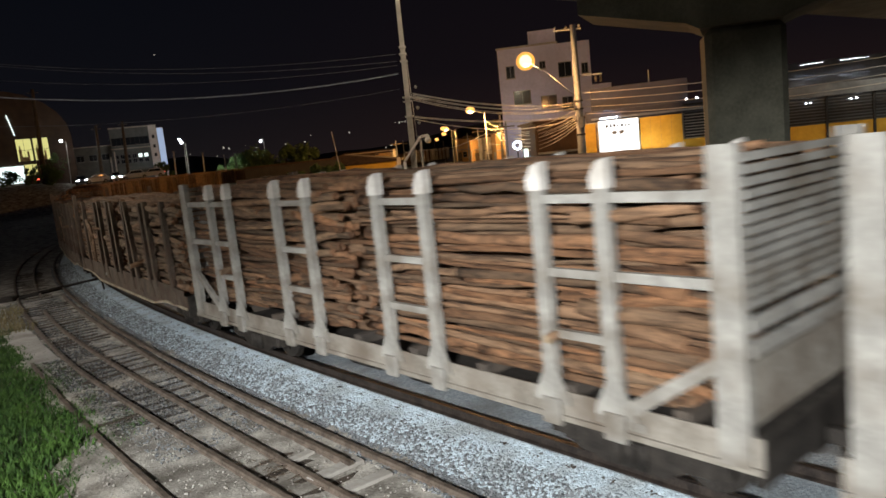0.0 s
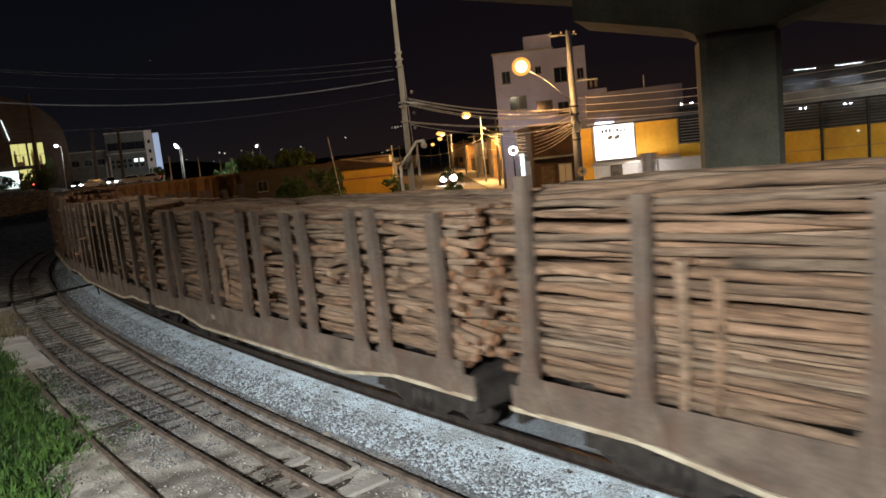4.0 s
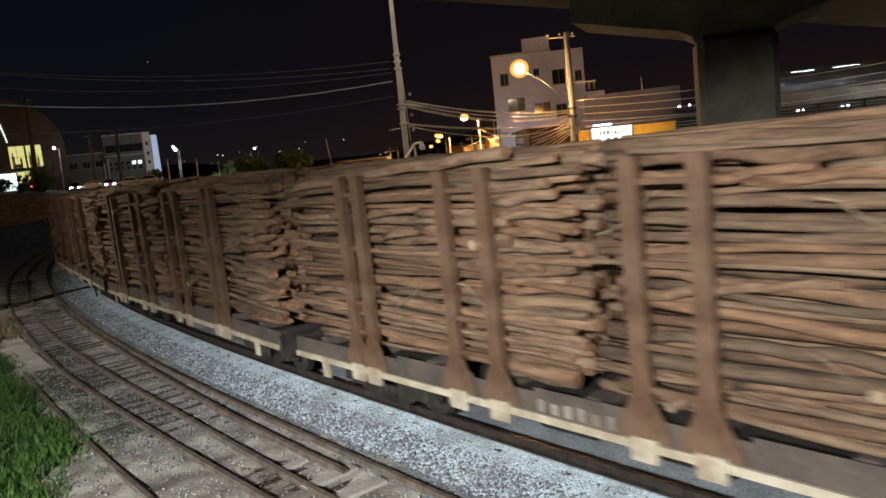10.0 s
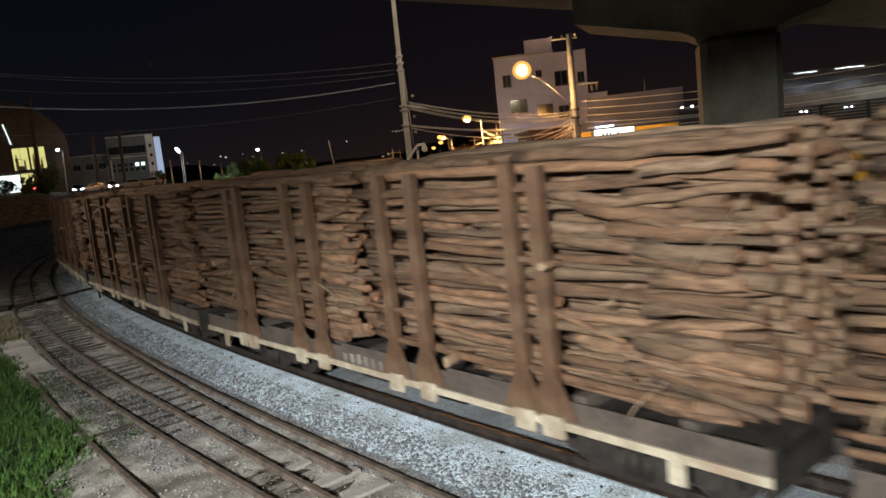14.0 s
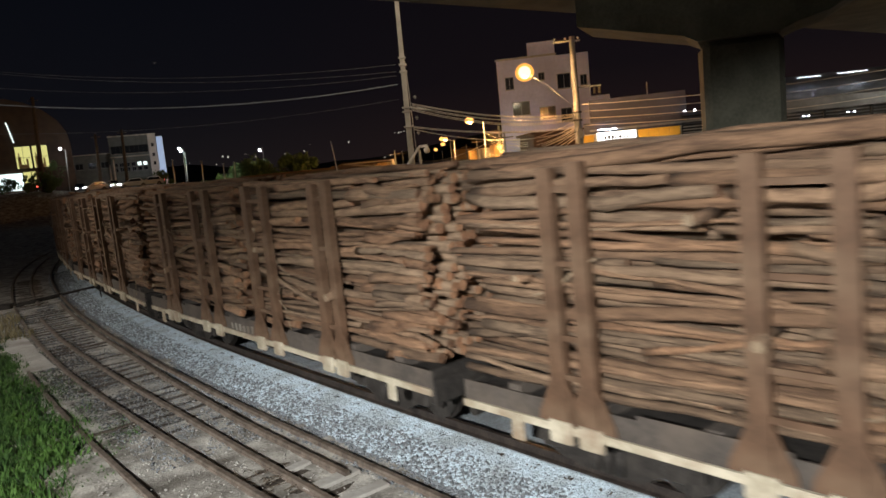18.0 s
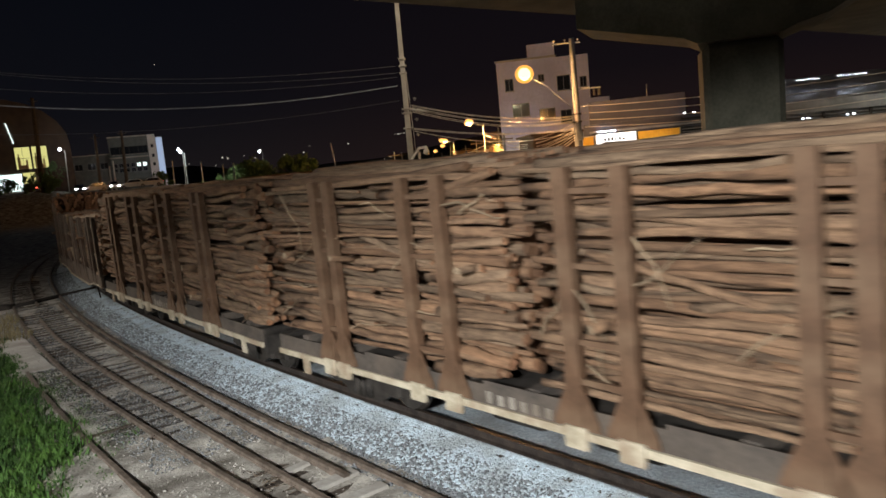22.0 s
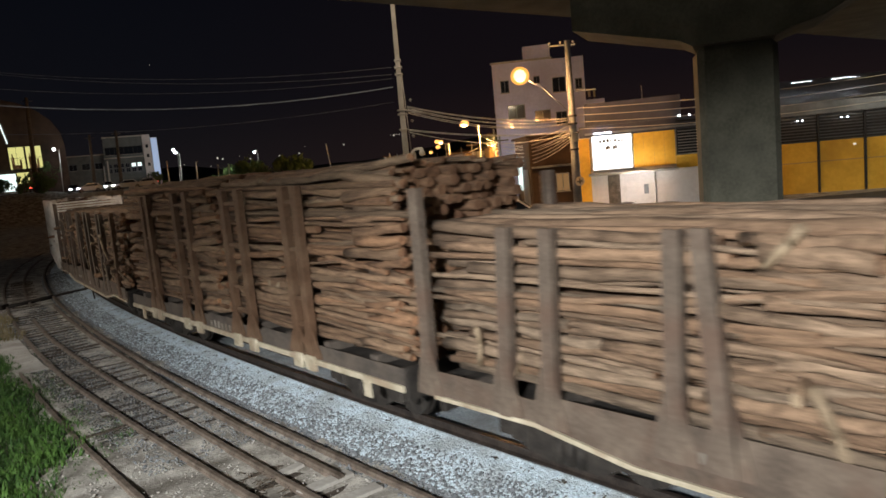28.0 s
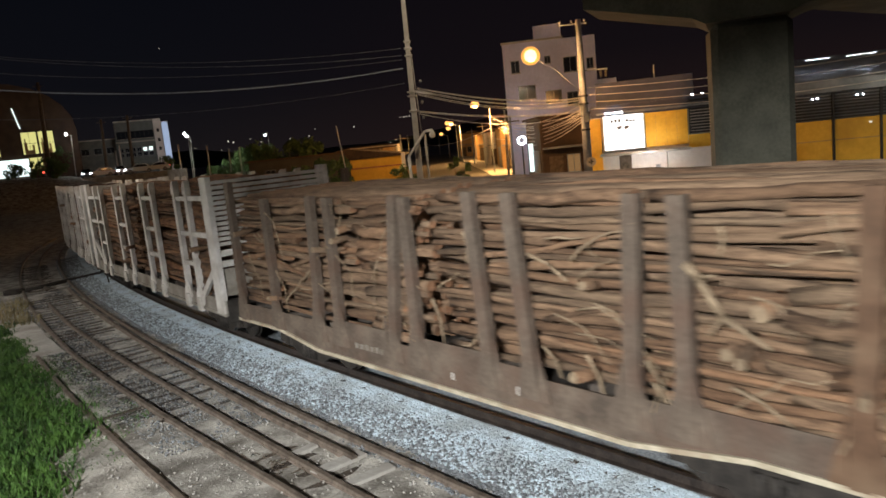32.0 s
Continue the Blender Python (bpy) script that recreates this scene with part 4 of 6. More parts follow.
def make_white_building():
    z = rise(9.5, 59.3)
    m = Matrix.Translation((9.5, 59.3, z)) @ Matrix.Rotation(math.atan2(-0.16, 0.987), 4, "Z")
    g = empty("apartment_building", m, "pale rendered four-storey apartment building with a roof tower", "apartment building")
    q = lambda v: v - z
    part("wall", boxes((-3.85, 0.9, 0.0, 10.0, 0, q(11.3))), COOLPLASTER, g)
    part("tower", boxes((-1.3, 0.9, 0.6, 5.0, q(11.301), q(12.55))), COOLPLASTER, g)
    part("wing", boxes((0.904, 3.5, 0.12, 9.0, 0, q(11.28))), COOLPLASTER, g)
    part("annex", boxes((3.504, 5.0, 0.6, 9.0, 0, q(7.6))), NAVY, g)
    part("balcony", boxes((2.9, 4.9, -0.9, 0.1, q(7.1), q(7.25)), (2.9, 4.9, -0.9, -0.84, q(7.25), q(7.7))), COOLPLASTER, g)
    part("parapet", boxes((-3.95, 1.0, -0.08, 0.12, q(11.302), q(11.45))), PALECON, g)
    for x0, x1, a, b, pane in ((0.98, 1.95, 8.65, 9.75, None), (2.8, 3.25, 8.75, 9.5, None), (-2.75, -1.45, 6.85, 7.85, None), (-0.5, -0.1, 9.5, 10.0, None), (-0.6, 0.6, 6.4, 7.25, None), (-3.2, -2.6, 9.0, 9.9, None), (1.1, 1.9, 6.0, 7.0, None)):
        y = 0.12 if x0 > 0.9 else 0.0
        window(g, x0, x1, q(a), q(b), y - 0.004, pane)
    # street houses lit by the lamps
    rng = random.Random(8)
    houses = ((6.6, 47.5, 3.0, 4.6, HALLWALL), (8.0, 63.0, 4.0, 4.2, OCHRE), (7.6, 72.0, 5.0, 3.9, PLASTER), (7.0, 84.0, 6.0, 4.6, OCHRE), (6.4, 100.0, 7.0, 4.4, PLASTER), (-6.4, 95.0, 7.0, 3.8, OCHRE), (-7.2, 120.0, 8.0, 4.2, PLASTER), (6.0, 122.0, 8.0, 4.4, OCHRE), (4.2, 160.0, 9.0, 5.0, OCHRE))
    for i, (x, y, w, h, mt) in enumerate(houses):
        z = rise(x, y)
        out = 1 if x > 0 else -1
        e = empty("street_house", pose(x, y, z), "low rendered house on the lamp-lit street", "house", "street houses")
        x0, x1 = (0, w) if out > 0 else (-w, 0)
        part("wall", boxes((x0, x1, 0, 8.0, 0, h)), mt, e)
        part("roof", boxes((x0 - 0.25, x1 + 0.25, -0.4, 8.3, h + 0.004, h + 0.16)), DARKTILE, e)
        part("awning", boxes((x0, x1, -0.9, -0.004, 2.6, 2.72)), ROOF, e)
        part("door", boxes((x0 + 0.4, x0 + 1.3, -0.05, -0.004, 0, 2.1)), TRUNK, e)
        window(e, x0 + 1.6, x0 + 2.4, 1.0, 2.1, -0.004, WARMWIN if i % 3 == 0 else None)
        side = x0 - 0.0 if out > 0 else x1
        part("street_front", boxes((min(side - 0.05 * out, side), max(side - 0.05 * out, side), 0.2, 7.8, 0.0, h - 0.3)), mt, e)
        part("side_shutter", boxes((min(side - 0.10 * out, side - 0.051 * out), max(side - 0.10 * out, side - 0.051 * out), 1.2, 4.2, 0, 2.5)), ROOF, e)
    n = empty("neon_sign", pose(6.55, 52.0, rise(6.5, 52)), "glowing white ring-shaped shop sign with lit panel", "sign")
    ring = [(-0.75 + 0.27 * math.cos(a * math.pi / 8), 0, 3.3 + 0.27 * math.sin(a * math.pi / 8)) for a in range(17)]
    strand("ring", ring, 0.05, LEDW, n, "glowing white ring", 6)
    part("panel", boxes((-0.32, 0.0, -0.06, 0.06, 1.0, 3.0)), LITWHITE, n)
    part("bracket", rods(((-0.75, 0, 2.85), (-0.75, 0, 0.0)), r=0.05), BLACK, n)


make_shop()
make_white_building()


def street_post(x, y, top, lean=0.0):
    z = rise(x, y)
    g = empty("utility_pole", pose(x, y, z, 0, lean, 0), "slim concrete pole along the lamp-lit street", "utility pole", "utility poles")
    bm = bmesh.new()
    rod(bm, (0, 0, 0), (0, 0, top - z), 0.11, 0.07, 8)
    part("post", bm, GREYWALL, g)
    part("crossarm", boxes((-0.7, 0.7, -0.05, 0.05, top - z - 0.5, top - z - 0.4)), TRUNK, g)


for x, y, top in ((5.9, 66.0, 6.4), (5.2, 88.0, 5.9), (4.6, 104.0, 5.6), (5.6, 58.0, 5.6), (-4.6, 84.0, 5.4), (-4.9, 110.0, 5.6)):
    street_post(x, y, top, 1.0 if x > 5.5 else 0.0)
for i in range(6):
    a = Vector((7.3, 37.3, 5.0 - 0.12 * i))
    tagged(strand("overhead_cable", sag(a, (5.7, 66.0, 5.4 - 0.2 * i), 0.7 + 0.1 * i, 12), 0.02, LITCABLE), "slack cable hanging between street poles", "cable", "overhead cables")


# ---------------------------------------------------------------- trees, bushes
def crown_mesh(seed, radius, height, clumps, leaves, size):
    rng = random.Random(seed)
    verts, faces = [], []
    for _ in range(clumps):
        a, r, zz = rng.uniform(0, 6.28), radius * rng.random() ** 0.5 * 0.85, rng.uniform(-0.5, 0.5) * height
        r *= 1 - 0.9 * (zz / height) ** 2
        cx, cy, cr = r * math.cos(a), r * math.sin(a), radius * rng.uniform(0.18, 0.38)
        for _ in range(leaves):
            d = Vector((rng.gauss(0, 1), rng.gauss(0, 1), rng.gauss(0, 0.8))).normalized() * cr * rng.uniform(0.6, 1.1)
            c = Vector((cx, cy, zz)) + d
            u = Vector((rng.uniform(-1, 1), rng.uniform(-1, 1), rng.uniform(-1, 1))).normalized()
            v = u.orthogonal().normalized()
            s = size * rng.uniform(0.6, 1.3)
            k = len(verts)
            verts += [tuple(c - u * s), tuple(c + v * s * 0.45), tuple(c + u * s), tuple(c - v * s * 0.45)]
            faces.append((k, k + 1, k + 2, k + 3))
    return verts, faces


def tree(x, y, height, radius, seed, z=None):
    z = rise(x, y) if z is None else z
    g = empty("tree", pose(x, y, z), "leafy street tree standing dark in the night", "tree", "trees")
    bm = bmesh.new()
    rng = random.Random(seed)
    fork = height * 0.45
    rod(bm, (0, 0, -0.1), (0.1, 0, fork), radius * 0.09, radius * 0.06, 8)
    for i in range(6):
        a = i * 1.05 + rng.random()
        rod(bm, (0.1, 0, fork - 0.2), (radius * 0.6 * math.cos(a), radius * 0.6 * math.sin(a), fork + height * rng.uniform(0.2, 0.45)), radius * 0.045, radius * 0.015, 6)
    part("trunk", bm, TRUNK, g)
    v, f = crown_mesh(seed, radius, height * 0.6, 26, 60, radius * 0.10)
    c = from_arrays("crown", v, f, LEAF, g)
    c.matrix_basis = pose(0, 0, height * 0.7)
    return g


def bush(x, y, radius, height, seed, z=None):
    z = rise(x, y) if z is None else z
    g = empty("bush", pose(x, y, z), "dense dark green bush", "bush", "bushes")
    bm = bmesh.new()
    for i in range(5):
        rod(bm, (0, 0, -0.05), (radius * 0.4 * math.cos(i * 1.3), radius * 0.4 * math.sin(i * 1.3), height * 0.6), 0.04, 0.015, 5)
    part("stem", bm, TRUNK, g)
    v, f = crown_mesh(seed, radius, height, 16, 60, radius * 0.13)
    c = from_arrays("foliage", v, f, LEAF, g)
    c.matrix_basis = pose(0, 0, height * 0.55)
    return g


bush(-7.6, 50.0, 1.5, 3.2, 1)
bush(-9.8, 51.5, 1.6, 2.6, 2)
bush(-3.0, 52.0, 1.2, 2.4, 3)
bush(1.2, 56.0, 1.0, 2.6, 4)
for i, (x, y, h, r) in enumerate(((-46.0, 146.0, 3.4, 2.2), (-42.3, 144.6, 4.2, 2.2), (-39.6, 145.6, 6.0, 2.4), (-34.6, 141.0, 6.5, 2.8), (-72.0, 132.0, 4.5, 2.6), (-66.0, 126.0, 5.0, 2.4), (-29.0, 120.0, 6.0, 3.5), (-22.0, 115.0, 6.0, 3.5))):
    tree(x, y, h, r, 20 + i)
for i, (x, y, r, h) in enumerate(((-59.5, 106.5, 1.2, 2.6), (-57.6, 108.2, 1.7, 2.6), (-66.0, 112.0, 1.5, 2.0), (-46.6, 124.4, 1.7, 2.0), (-46.0, 126.0, 2.2, 1.6), (-42.0, 127.0, 2.4, 1.4), (-38.0, 128.0, 2.4, 1.6), (-50.5, 136.5, 1.6, 2.6))):
    bush(x, y, r, h, 40 + i, 4.1 if (x, y) == (-46.6, 124.4) else None)
# ---------------------------------------------------------------- house beside the street, with an orange-lit wall
def make_side_house():
    x, y = -7.6, 59.6
    z = rise(x, y)
    g = empty("side_house", pose(x, y, z), "low house with an orange-lit yellow wall and dark tiled roof", "house")
    part("wall", boxes((0, 4.2, 0, 7.0, 0, 3.35 - z)), YELLOW, g)
    bm = bmesh.new()
    prism(bm, [(-0.3, 3.36 - z), (4.6, 3.36 - z), (4.6, 3.5 - z), (-0.3, 4.3 - z)], -0.4, 7.4)
    part("roof", bm, DARKTILE, g)
    part("band", boxes((0.05, 4.1, -0.05, -0.004, 2.55 - z, 2.68 - z)), TILE, g)
    part("gate_post", boxes((4.3, 4.6, -0.6, -0.3, 0, 3.6 - z)), PLASTER, g)
    part("garden_wall", boxes((4.2, 5.4, -0.25, -0.1, 0, 2.4 - z)), OCHRE, g)
    a = empty("antenna_mast", pose(-5.7, 44.6, rise(-5.7, 44.6), 0, -6, 0), "thin leaning antenna mast", "mast")
    part("pole", rods(((0, 0, 0), (0, 0, 5.4)), r=0.035), PALECON, a)
    h = empty("far_house", pose(-24, 90.0, rise(-24, 90)), "dim low house with a long roof", "house")
    # dark colours stand for street light that does not reach this house
    part("wall", boxes((0, 16, 0, 8, 0, 3.6)), SHADEWALL, h)
    part("roof", boxes((-0.4, 16.4, -0.5, 8.5, 3.605, 3.8)), DARKTILE, h)
    window(h, 2.0, 3.2, 1.2, 2.4, -0.004)


make_side_house()


# ---------------------------------------------------------------- the terrace far to the left
def make_terrace():
    # hall with lit windows
    x, y = -62.3, 126.8
    z = rise(-72, 126) - 0.5
    g = empty("lit_hall", Matrix.Translation((x, y, z)) @ Matrix.Rotation(radians(27), 4, "Z"), "brown barrel-roofed hall with tall lit yellow windows", "hall building")
    bm = bmesh.new()
    pts = [(-24, 0), (-0.4, 0)] + [(-12.2 + 11.8 * math.cos(a * math.pi / 12), 8.2 + 8.4 * math.sin(a * math.pi / 12)) for a in range(13)]
    prism(bm, pts, 0, 24)
    part("wall", bm, HALLWALL, g)
    for a, lit in ((-6.4, LITWIN), (-8.95, LITWIN), (-14.6, LITWIN)):
        w = part("window", boxes((a - 0.08, a, -0.10, -0.004, 4.2, 8.4), (a + 2.3, a + 2.38, -0.10, -0.004, 4.2, 8.4), (a, a + 2.3, -0.10, -0.004, 8.32, 8.4), (a, a + 2.3, -0.10, -0.004, 4.5, 4.6)), BLACK, g)
        for za, zb in ((4.62, 6.4), (6.45, 8.3)):
            for c in range(2):
                part("pane", boxes((a + 1.15 * c + 0.03, a + 1.15 * c + 1.13, -0.06, -0.03, za, zb)), lit, w, "lit yellow pane")
        part("inner_blind", boxes((a + 0.3, a + 0.75, -0.075, -0.062, 4.62, 6.6), (a + 0.42, a + 0.6, -0.075, -0.062, 6.6, 7.2), (a + 1.5, a + 1.8, -0.075, -0.062, 4.62, 6.2), (a + 0.75, a + 1.5, -0.075, -0.062, 4.62, 5.3)), OCHRE, w)
    part("entrance", boxes((-13.5, -8.4, -0.3, -0.004, 1.0, 3.9)), LITWHITE, g, "lit glass entrance")
    part("lit_porch", boxes((-8.2, -6.4, -0.2, -0.004, 2.2, 4.0)), LITWIN, g, "yellow lit porch window")
    bm = bmesh.new()
    prism(bm, [(-8.95, 9.0), (-8.75, 9.0), (-9.45, 12.4), (-9.65, 12.4)], -0.2, -0.004)
    part("light_tube", bm, LITWHITE, g, "slanting white light tube")
    # white office building
    x, y = -67.0, 151.0
    z = rise(x, y) - 0.5
    b = empty("office_building", Matrix.Translation((x, y, z)) @ Matrix.Rotation(radians(22), 4, "Z"), "white two-storey office building with a blue-lit end wall", "office building")
    top = 14.9 - z
    # facade shaded by its colour, end tower kept in bright plaster
    part("wall", boxes((0, 7.6, 0, 10, 0, top)), OFFICE, b)
    part("end_tower", boxes((7.604, 9.15, -0.35, 10, 0, top + 0.1)), PLASTER, b)
    part("end_panel", boxes((9.2, 10.5, -0.5, 10, 0, top - 0.6)), PLASTER, b)
    # the wall panel itself emits the blue light that falls on it
    part("lit_panel", boxes((9.25, 10.45, -0.56, -0.504, 4.0, top - 0.7)), BLUEWALL, b, "cool blue wall panel, glowing in place of floodlight")
    part("low_wing", boxes((-7.5, -0.004, 1.0, 10, 0, top - 3.4)), OFFICE, b)
    part("wing_roof", boxes((-7.7, -0.004, 0.8, 10, top - 3.396, top - 3.2)), PALECON, b)
    for zz in (top - 4.4, top - 0.14):
        part("string_course", boxes((-0.1, 7.6, -0.18, -0.004, zz, zz + 0.26)), PALECON, b)
    for c in range(4):
        window(b, 0.3 + 1.8 * c, 2.0 + 1.8 * c, top - 3.6, top - 2.1, -0.004, None, BLACK)
    for c in range(6):
        for r in range(2):
            window(b, 0.4 + 1.15 * c, 1.15 + 1.15 * c, top - 6.3 - 1.0 * r, top - 5.55 - 1.0 * r, -0.004, LITWHITE if (r, c) in ((0, 5), (0, 4)) and r == 0 else None, GREYWALL, False)
    for zz in (top - 2.6, top - 4.6, top - 6.4):
        window(b, 8.2, 8.6, zz, zz + 0.6, -0.354, None, BLACK, False)
    for c in range(3):
        window(b, -6.8 + 2.4 * c, -5.4 + 2.4 * c, top - 6.2, top - 5.0, 0.996, None)
    # white lamps
    for x, y, top in ((-48.8, 142.0, 10.2), (-50.5, 146.0, 10.9), (-62.0, 122.5, 11.7), (-38.2, 161.5, 9.5)):
        z = rise(x, y)
        l = empty("yard_lamp", pose(x, y, z), "slim post with a glowing white lamp", "street lamp", "white yard lamps")
        part("post", rods(((0, 0, 0), (0.3, 0, top - z - 0.2)), r=0.07), PALECON, l)
        bm = bmesh.new()
        bmesh.ops.create_uvsphere(bm, u_segments=10, v_segments=6, radius=0.24)
        bmesh.ops.translate(bm, vec=(-0.3, -0.4, top - z), verts=bm.verts)
        part("lantern", bm, LEDW, l, "glowing white lantern")
        part("arm", rods(((0.3, 0, top - z - 0.25), (-0.3, -0.4, top - z - 0.1)), r=0.05), PALECON, l)
    # retaining wall and paving of the car park before the hall
    tagged(part("parking_terrace", boxes((-61.0, -44.6, 117.6, 126.5, -0.5, 4.1), bevel=0.08), PALECON), "raised pale concrete car park terrace before the hall", "terrace", "", "structure")
    for x, y, base, top in ((-53.83, 122.0, 4.1, 8.9), (-54.63, 122.2, 4.1, 8.1), (-45.36, 125.8, 4.1, 8.1), (-41.19, 128.0, None, 7.5), (-37.43, 128.0, None, 6.65), (-35.53, 128.0, None, 6.65)):
        base = rise(x, y) if base is None else base
        p = empty("white_post", pose(x, y, base, 0, 1.2, 0), "slim white painted post beside the car park", "post", "white posts")
        bm = bmesh.new()
        rod(bm, (0, 0, -0.02), (0, 0, top - base), 0.15, 0.11, 10)
        part("post", bm, BRIGHTWHITE, p)
        part("cap", rods(((0, 0, top - base + 0.003), (0, 0, top - base + 0.13)), r=0.17, n=10), PALECON, p)
    for x, y, top, lean, r in ((-59.5, 109.9, 18.9, 2.2, 0.40), (-56.7, 122.5, 13.6, 2.0, 0.34), (-53.0, 124.2, 14.0, 2.0, 0.36)):
        z = rise(x, y)
        l = empty("dark_pole", pose(x, y, z, 0, lean, 0), "unlit dark timber pole against the night", "pole", "dark poles")
        bm = bmesh.new()
        rod(bm, (0, 0, -0.2), (0, 0, top - z), r, r * 0.6, 8)
        part("post", bm, TRUNK, l)
        part("crossarm", boxes((-0.8, 0.8, -0.06, 0.06, top - z - 0.6, top - z - 0.48)), TRUNK, l)


make_terrace()


# ---------------------------------------------------------------- cars
def car(m, paint, label, lights=None):
    g = empty("car", m, label, "car", "cars")
    bm = bmesh.new()
    prism(bm, [(-2.0, 0.30), (-2.05, 0.75), (-1.85, 0.98), (1.0, 0.95), (1.85, 0.80), (2.05, 0.62), (2.0, 0.30)], -0.82, 0.82)
    bmesh.ops.bevel(bm, geom=list(bm.edges), offset=0.05, segments=2, affect="EDGES")
    part("body", bm, paint, g)
    bm = bmesh.new()
    prism(bm, [(-1.75, 0.955), (-1.30, 1.46), (0.25, 1.48), (0.98, 0.93)], -0.68, 0.68)
    bmesh.ops.bevel(bm, geom=list(bm.edges), offset=0.05, segments=2, affect="EDGES")
    cab = part("cabin", bm, paint, g)
    for sy in (-1, 1):
        bm = bmesh.new()
        prism(bm, [(-1.5, 1.0), (-1.2, 1.38), (0.2, 1.40), (0.75, 1.0)], sy * 0.682, sy * 0.690)
        part("side_window", bm, PANE, cab)
    for xs, name in (((0.33, 0.92), "windscreen"), ((-1.70, -1.34), "rear_window")):
        bm = bmesh.new()
        a, b = xs
        za, zb = (1.42, 1.0) if name == "windscreen" else (1.0, 1.42)
        prism(bm, [(a, za), (a + 0.03, za + 0.02), (b + 0.03, zb + 0.02), (b, zb)], -0.6, 0.6)
        part(name, bm, PANE, cab)
    for sx in (-1.25, 1.25):
        for sy in (-0.80, 0.80):
            w = part("wheel", rods(((sx, sy - 0.09, 0.31), (sx, sy + 0.09, 0.31)), r=0.31, n=16), RUBBER, g)
            part("rim", rods(((sx, sy - 0.1, 0.31), (sx, sy + 0.1, 0.31)), r=0.18, n=12), SHINE, w)
    for sy in (-0.58, 0.58):
        if lights is HEADL:
            # glowing disc far larger than a lens, in place of the beam's glare
            part("headlight", rods(((2.0, sy, 0.70), (2.08, sy, 0.70)), r=0.34, n=18), lights, g)
        else:
            part("headlight", boxes((2.0, 2.08, sy - 0.2, sy + 0.2, 0.64, 0.80), bevel=0.01), lights or WHITE, g)
        part("tail_light", boxes((-2.07, -2.0, sy - 0.15, sy + 0.15, 0.68, 0.84), bevel=0.01), TAIL, g)
    return g


MOVING_CAR = car(pose(1.6, 80, 0.35, 0, 0, -90), DARKCAR, "dark car with blazing headlights on the street", HEADL)
car(pose(3.7, 35.0, 0.375, 0, 0, 8), CARPAINT, "white car parked beside the road", None)
for x, y, yaw, paint, lit in ((-56.2, 119.4, -150, CARPAINT, None), (-53.4, 120.2, -60, CARPAINT, LEDW), (-50.6, 120.8, -160, CARPAINT, None), (-47.8, 121.6, -160, CARPAINT, None), (-58.6, 119.2, -62, DARKCAR, LEDW)):
    car(pose(x, y, 4.105, 0, 0, yaw), paint, "white parked car on the lit terrace" if paint is CARPAINT else "dark parked car on the lit terrace", lit)
car(pose(-62.6, 116.3, rise(-62.6, 116.3) + 0.02, 0, 0, 100), DARKCAR, "dark parked car on the lit terrace", LEDW)


# ---------------------------------------------------------------- hills and distant lights
def make_distance():
    verts, faces = [], []
    n = 90
    for i in range(n):
        a = -1.25 + 2.5 * i / (n - 1)
        r = 900.0
        h = 26 + 30 * noise.noise(Vector((a * 3.1, 0, 0))) + 10 * noise.noise(Vector((a * 11, 3, 0)))
        h *= 1.0 if a < 0.1 else 0.7
        for rr, zz in ((r, -2), (r + 160, h * 0.7), (r + 320, h)):
            verts.append((rr * math.sin(a), rr * math.cos(a), zz))
    for i in range(n - 1):
        for k in range(2):
            faces.append((3 * i + k, 3 * i + 3 + k, 3 * i + 4 + k, 3 * i + 1 + k))
    tagged(from_arrays("hills", verts, faces, HILL, smooth=True), "dark wooded hills on the night horizon", "hills", "", "backdrop")
    rng = random.Random(12)
    spots = [(-20.6, 399, 19.7), (-18.6, 399, 19.6), (-17.2, 399, 19.8), (-15.5, 399, 19.9), (-69, 292, 14.4), (-70.5, 292, 14.2), (-66.7, 394, 17.7), (-9.1, 149.7, 5.5), (-11, 160, 5.2), (-78, 300, 13.2), (-85, 300, 12.6), (-90, 310, 13.4), (-102.9, 281.8, 49.9)]
    bm = bmesh.new()
    for x, y, z in spots + [(rng.uniform(-125, -30), rng.uniform(330, 420), rng.uniform(10.5, 16)) for _ in range(6)]:
        r = 0.0007 * math.hypot(x, y) * rng.uniform(0.5, 1.3)
        rod(bm, (x, y, z - r), (x, y, z + r), r, r, 6)
    tagged(part("distant_lights", bm, TOWNLIGHT), "scattered tiny lights of the distant town", "lights", "", "stuff")


make_distance()


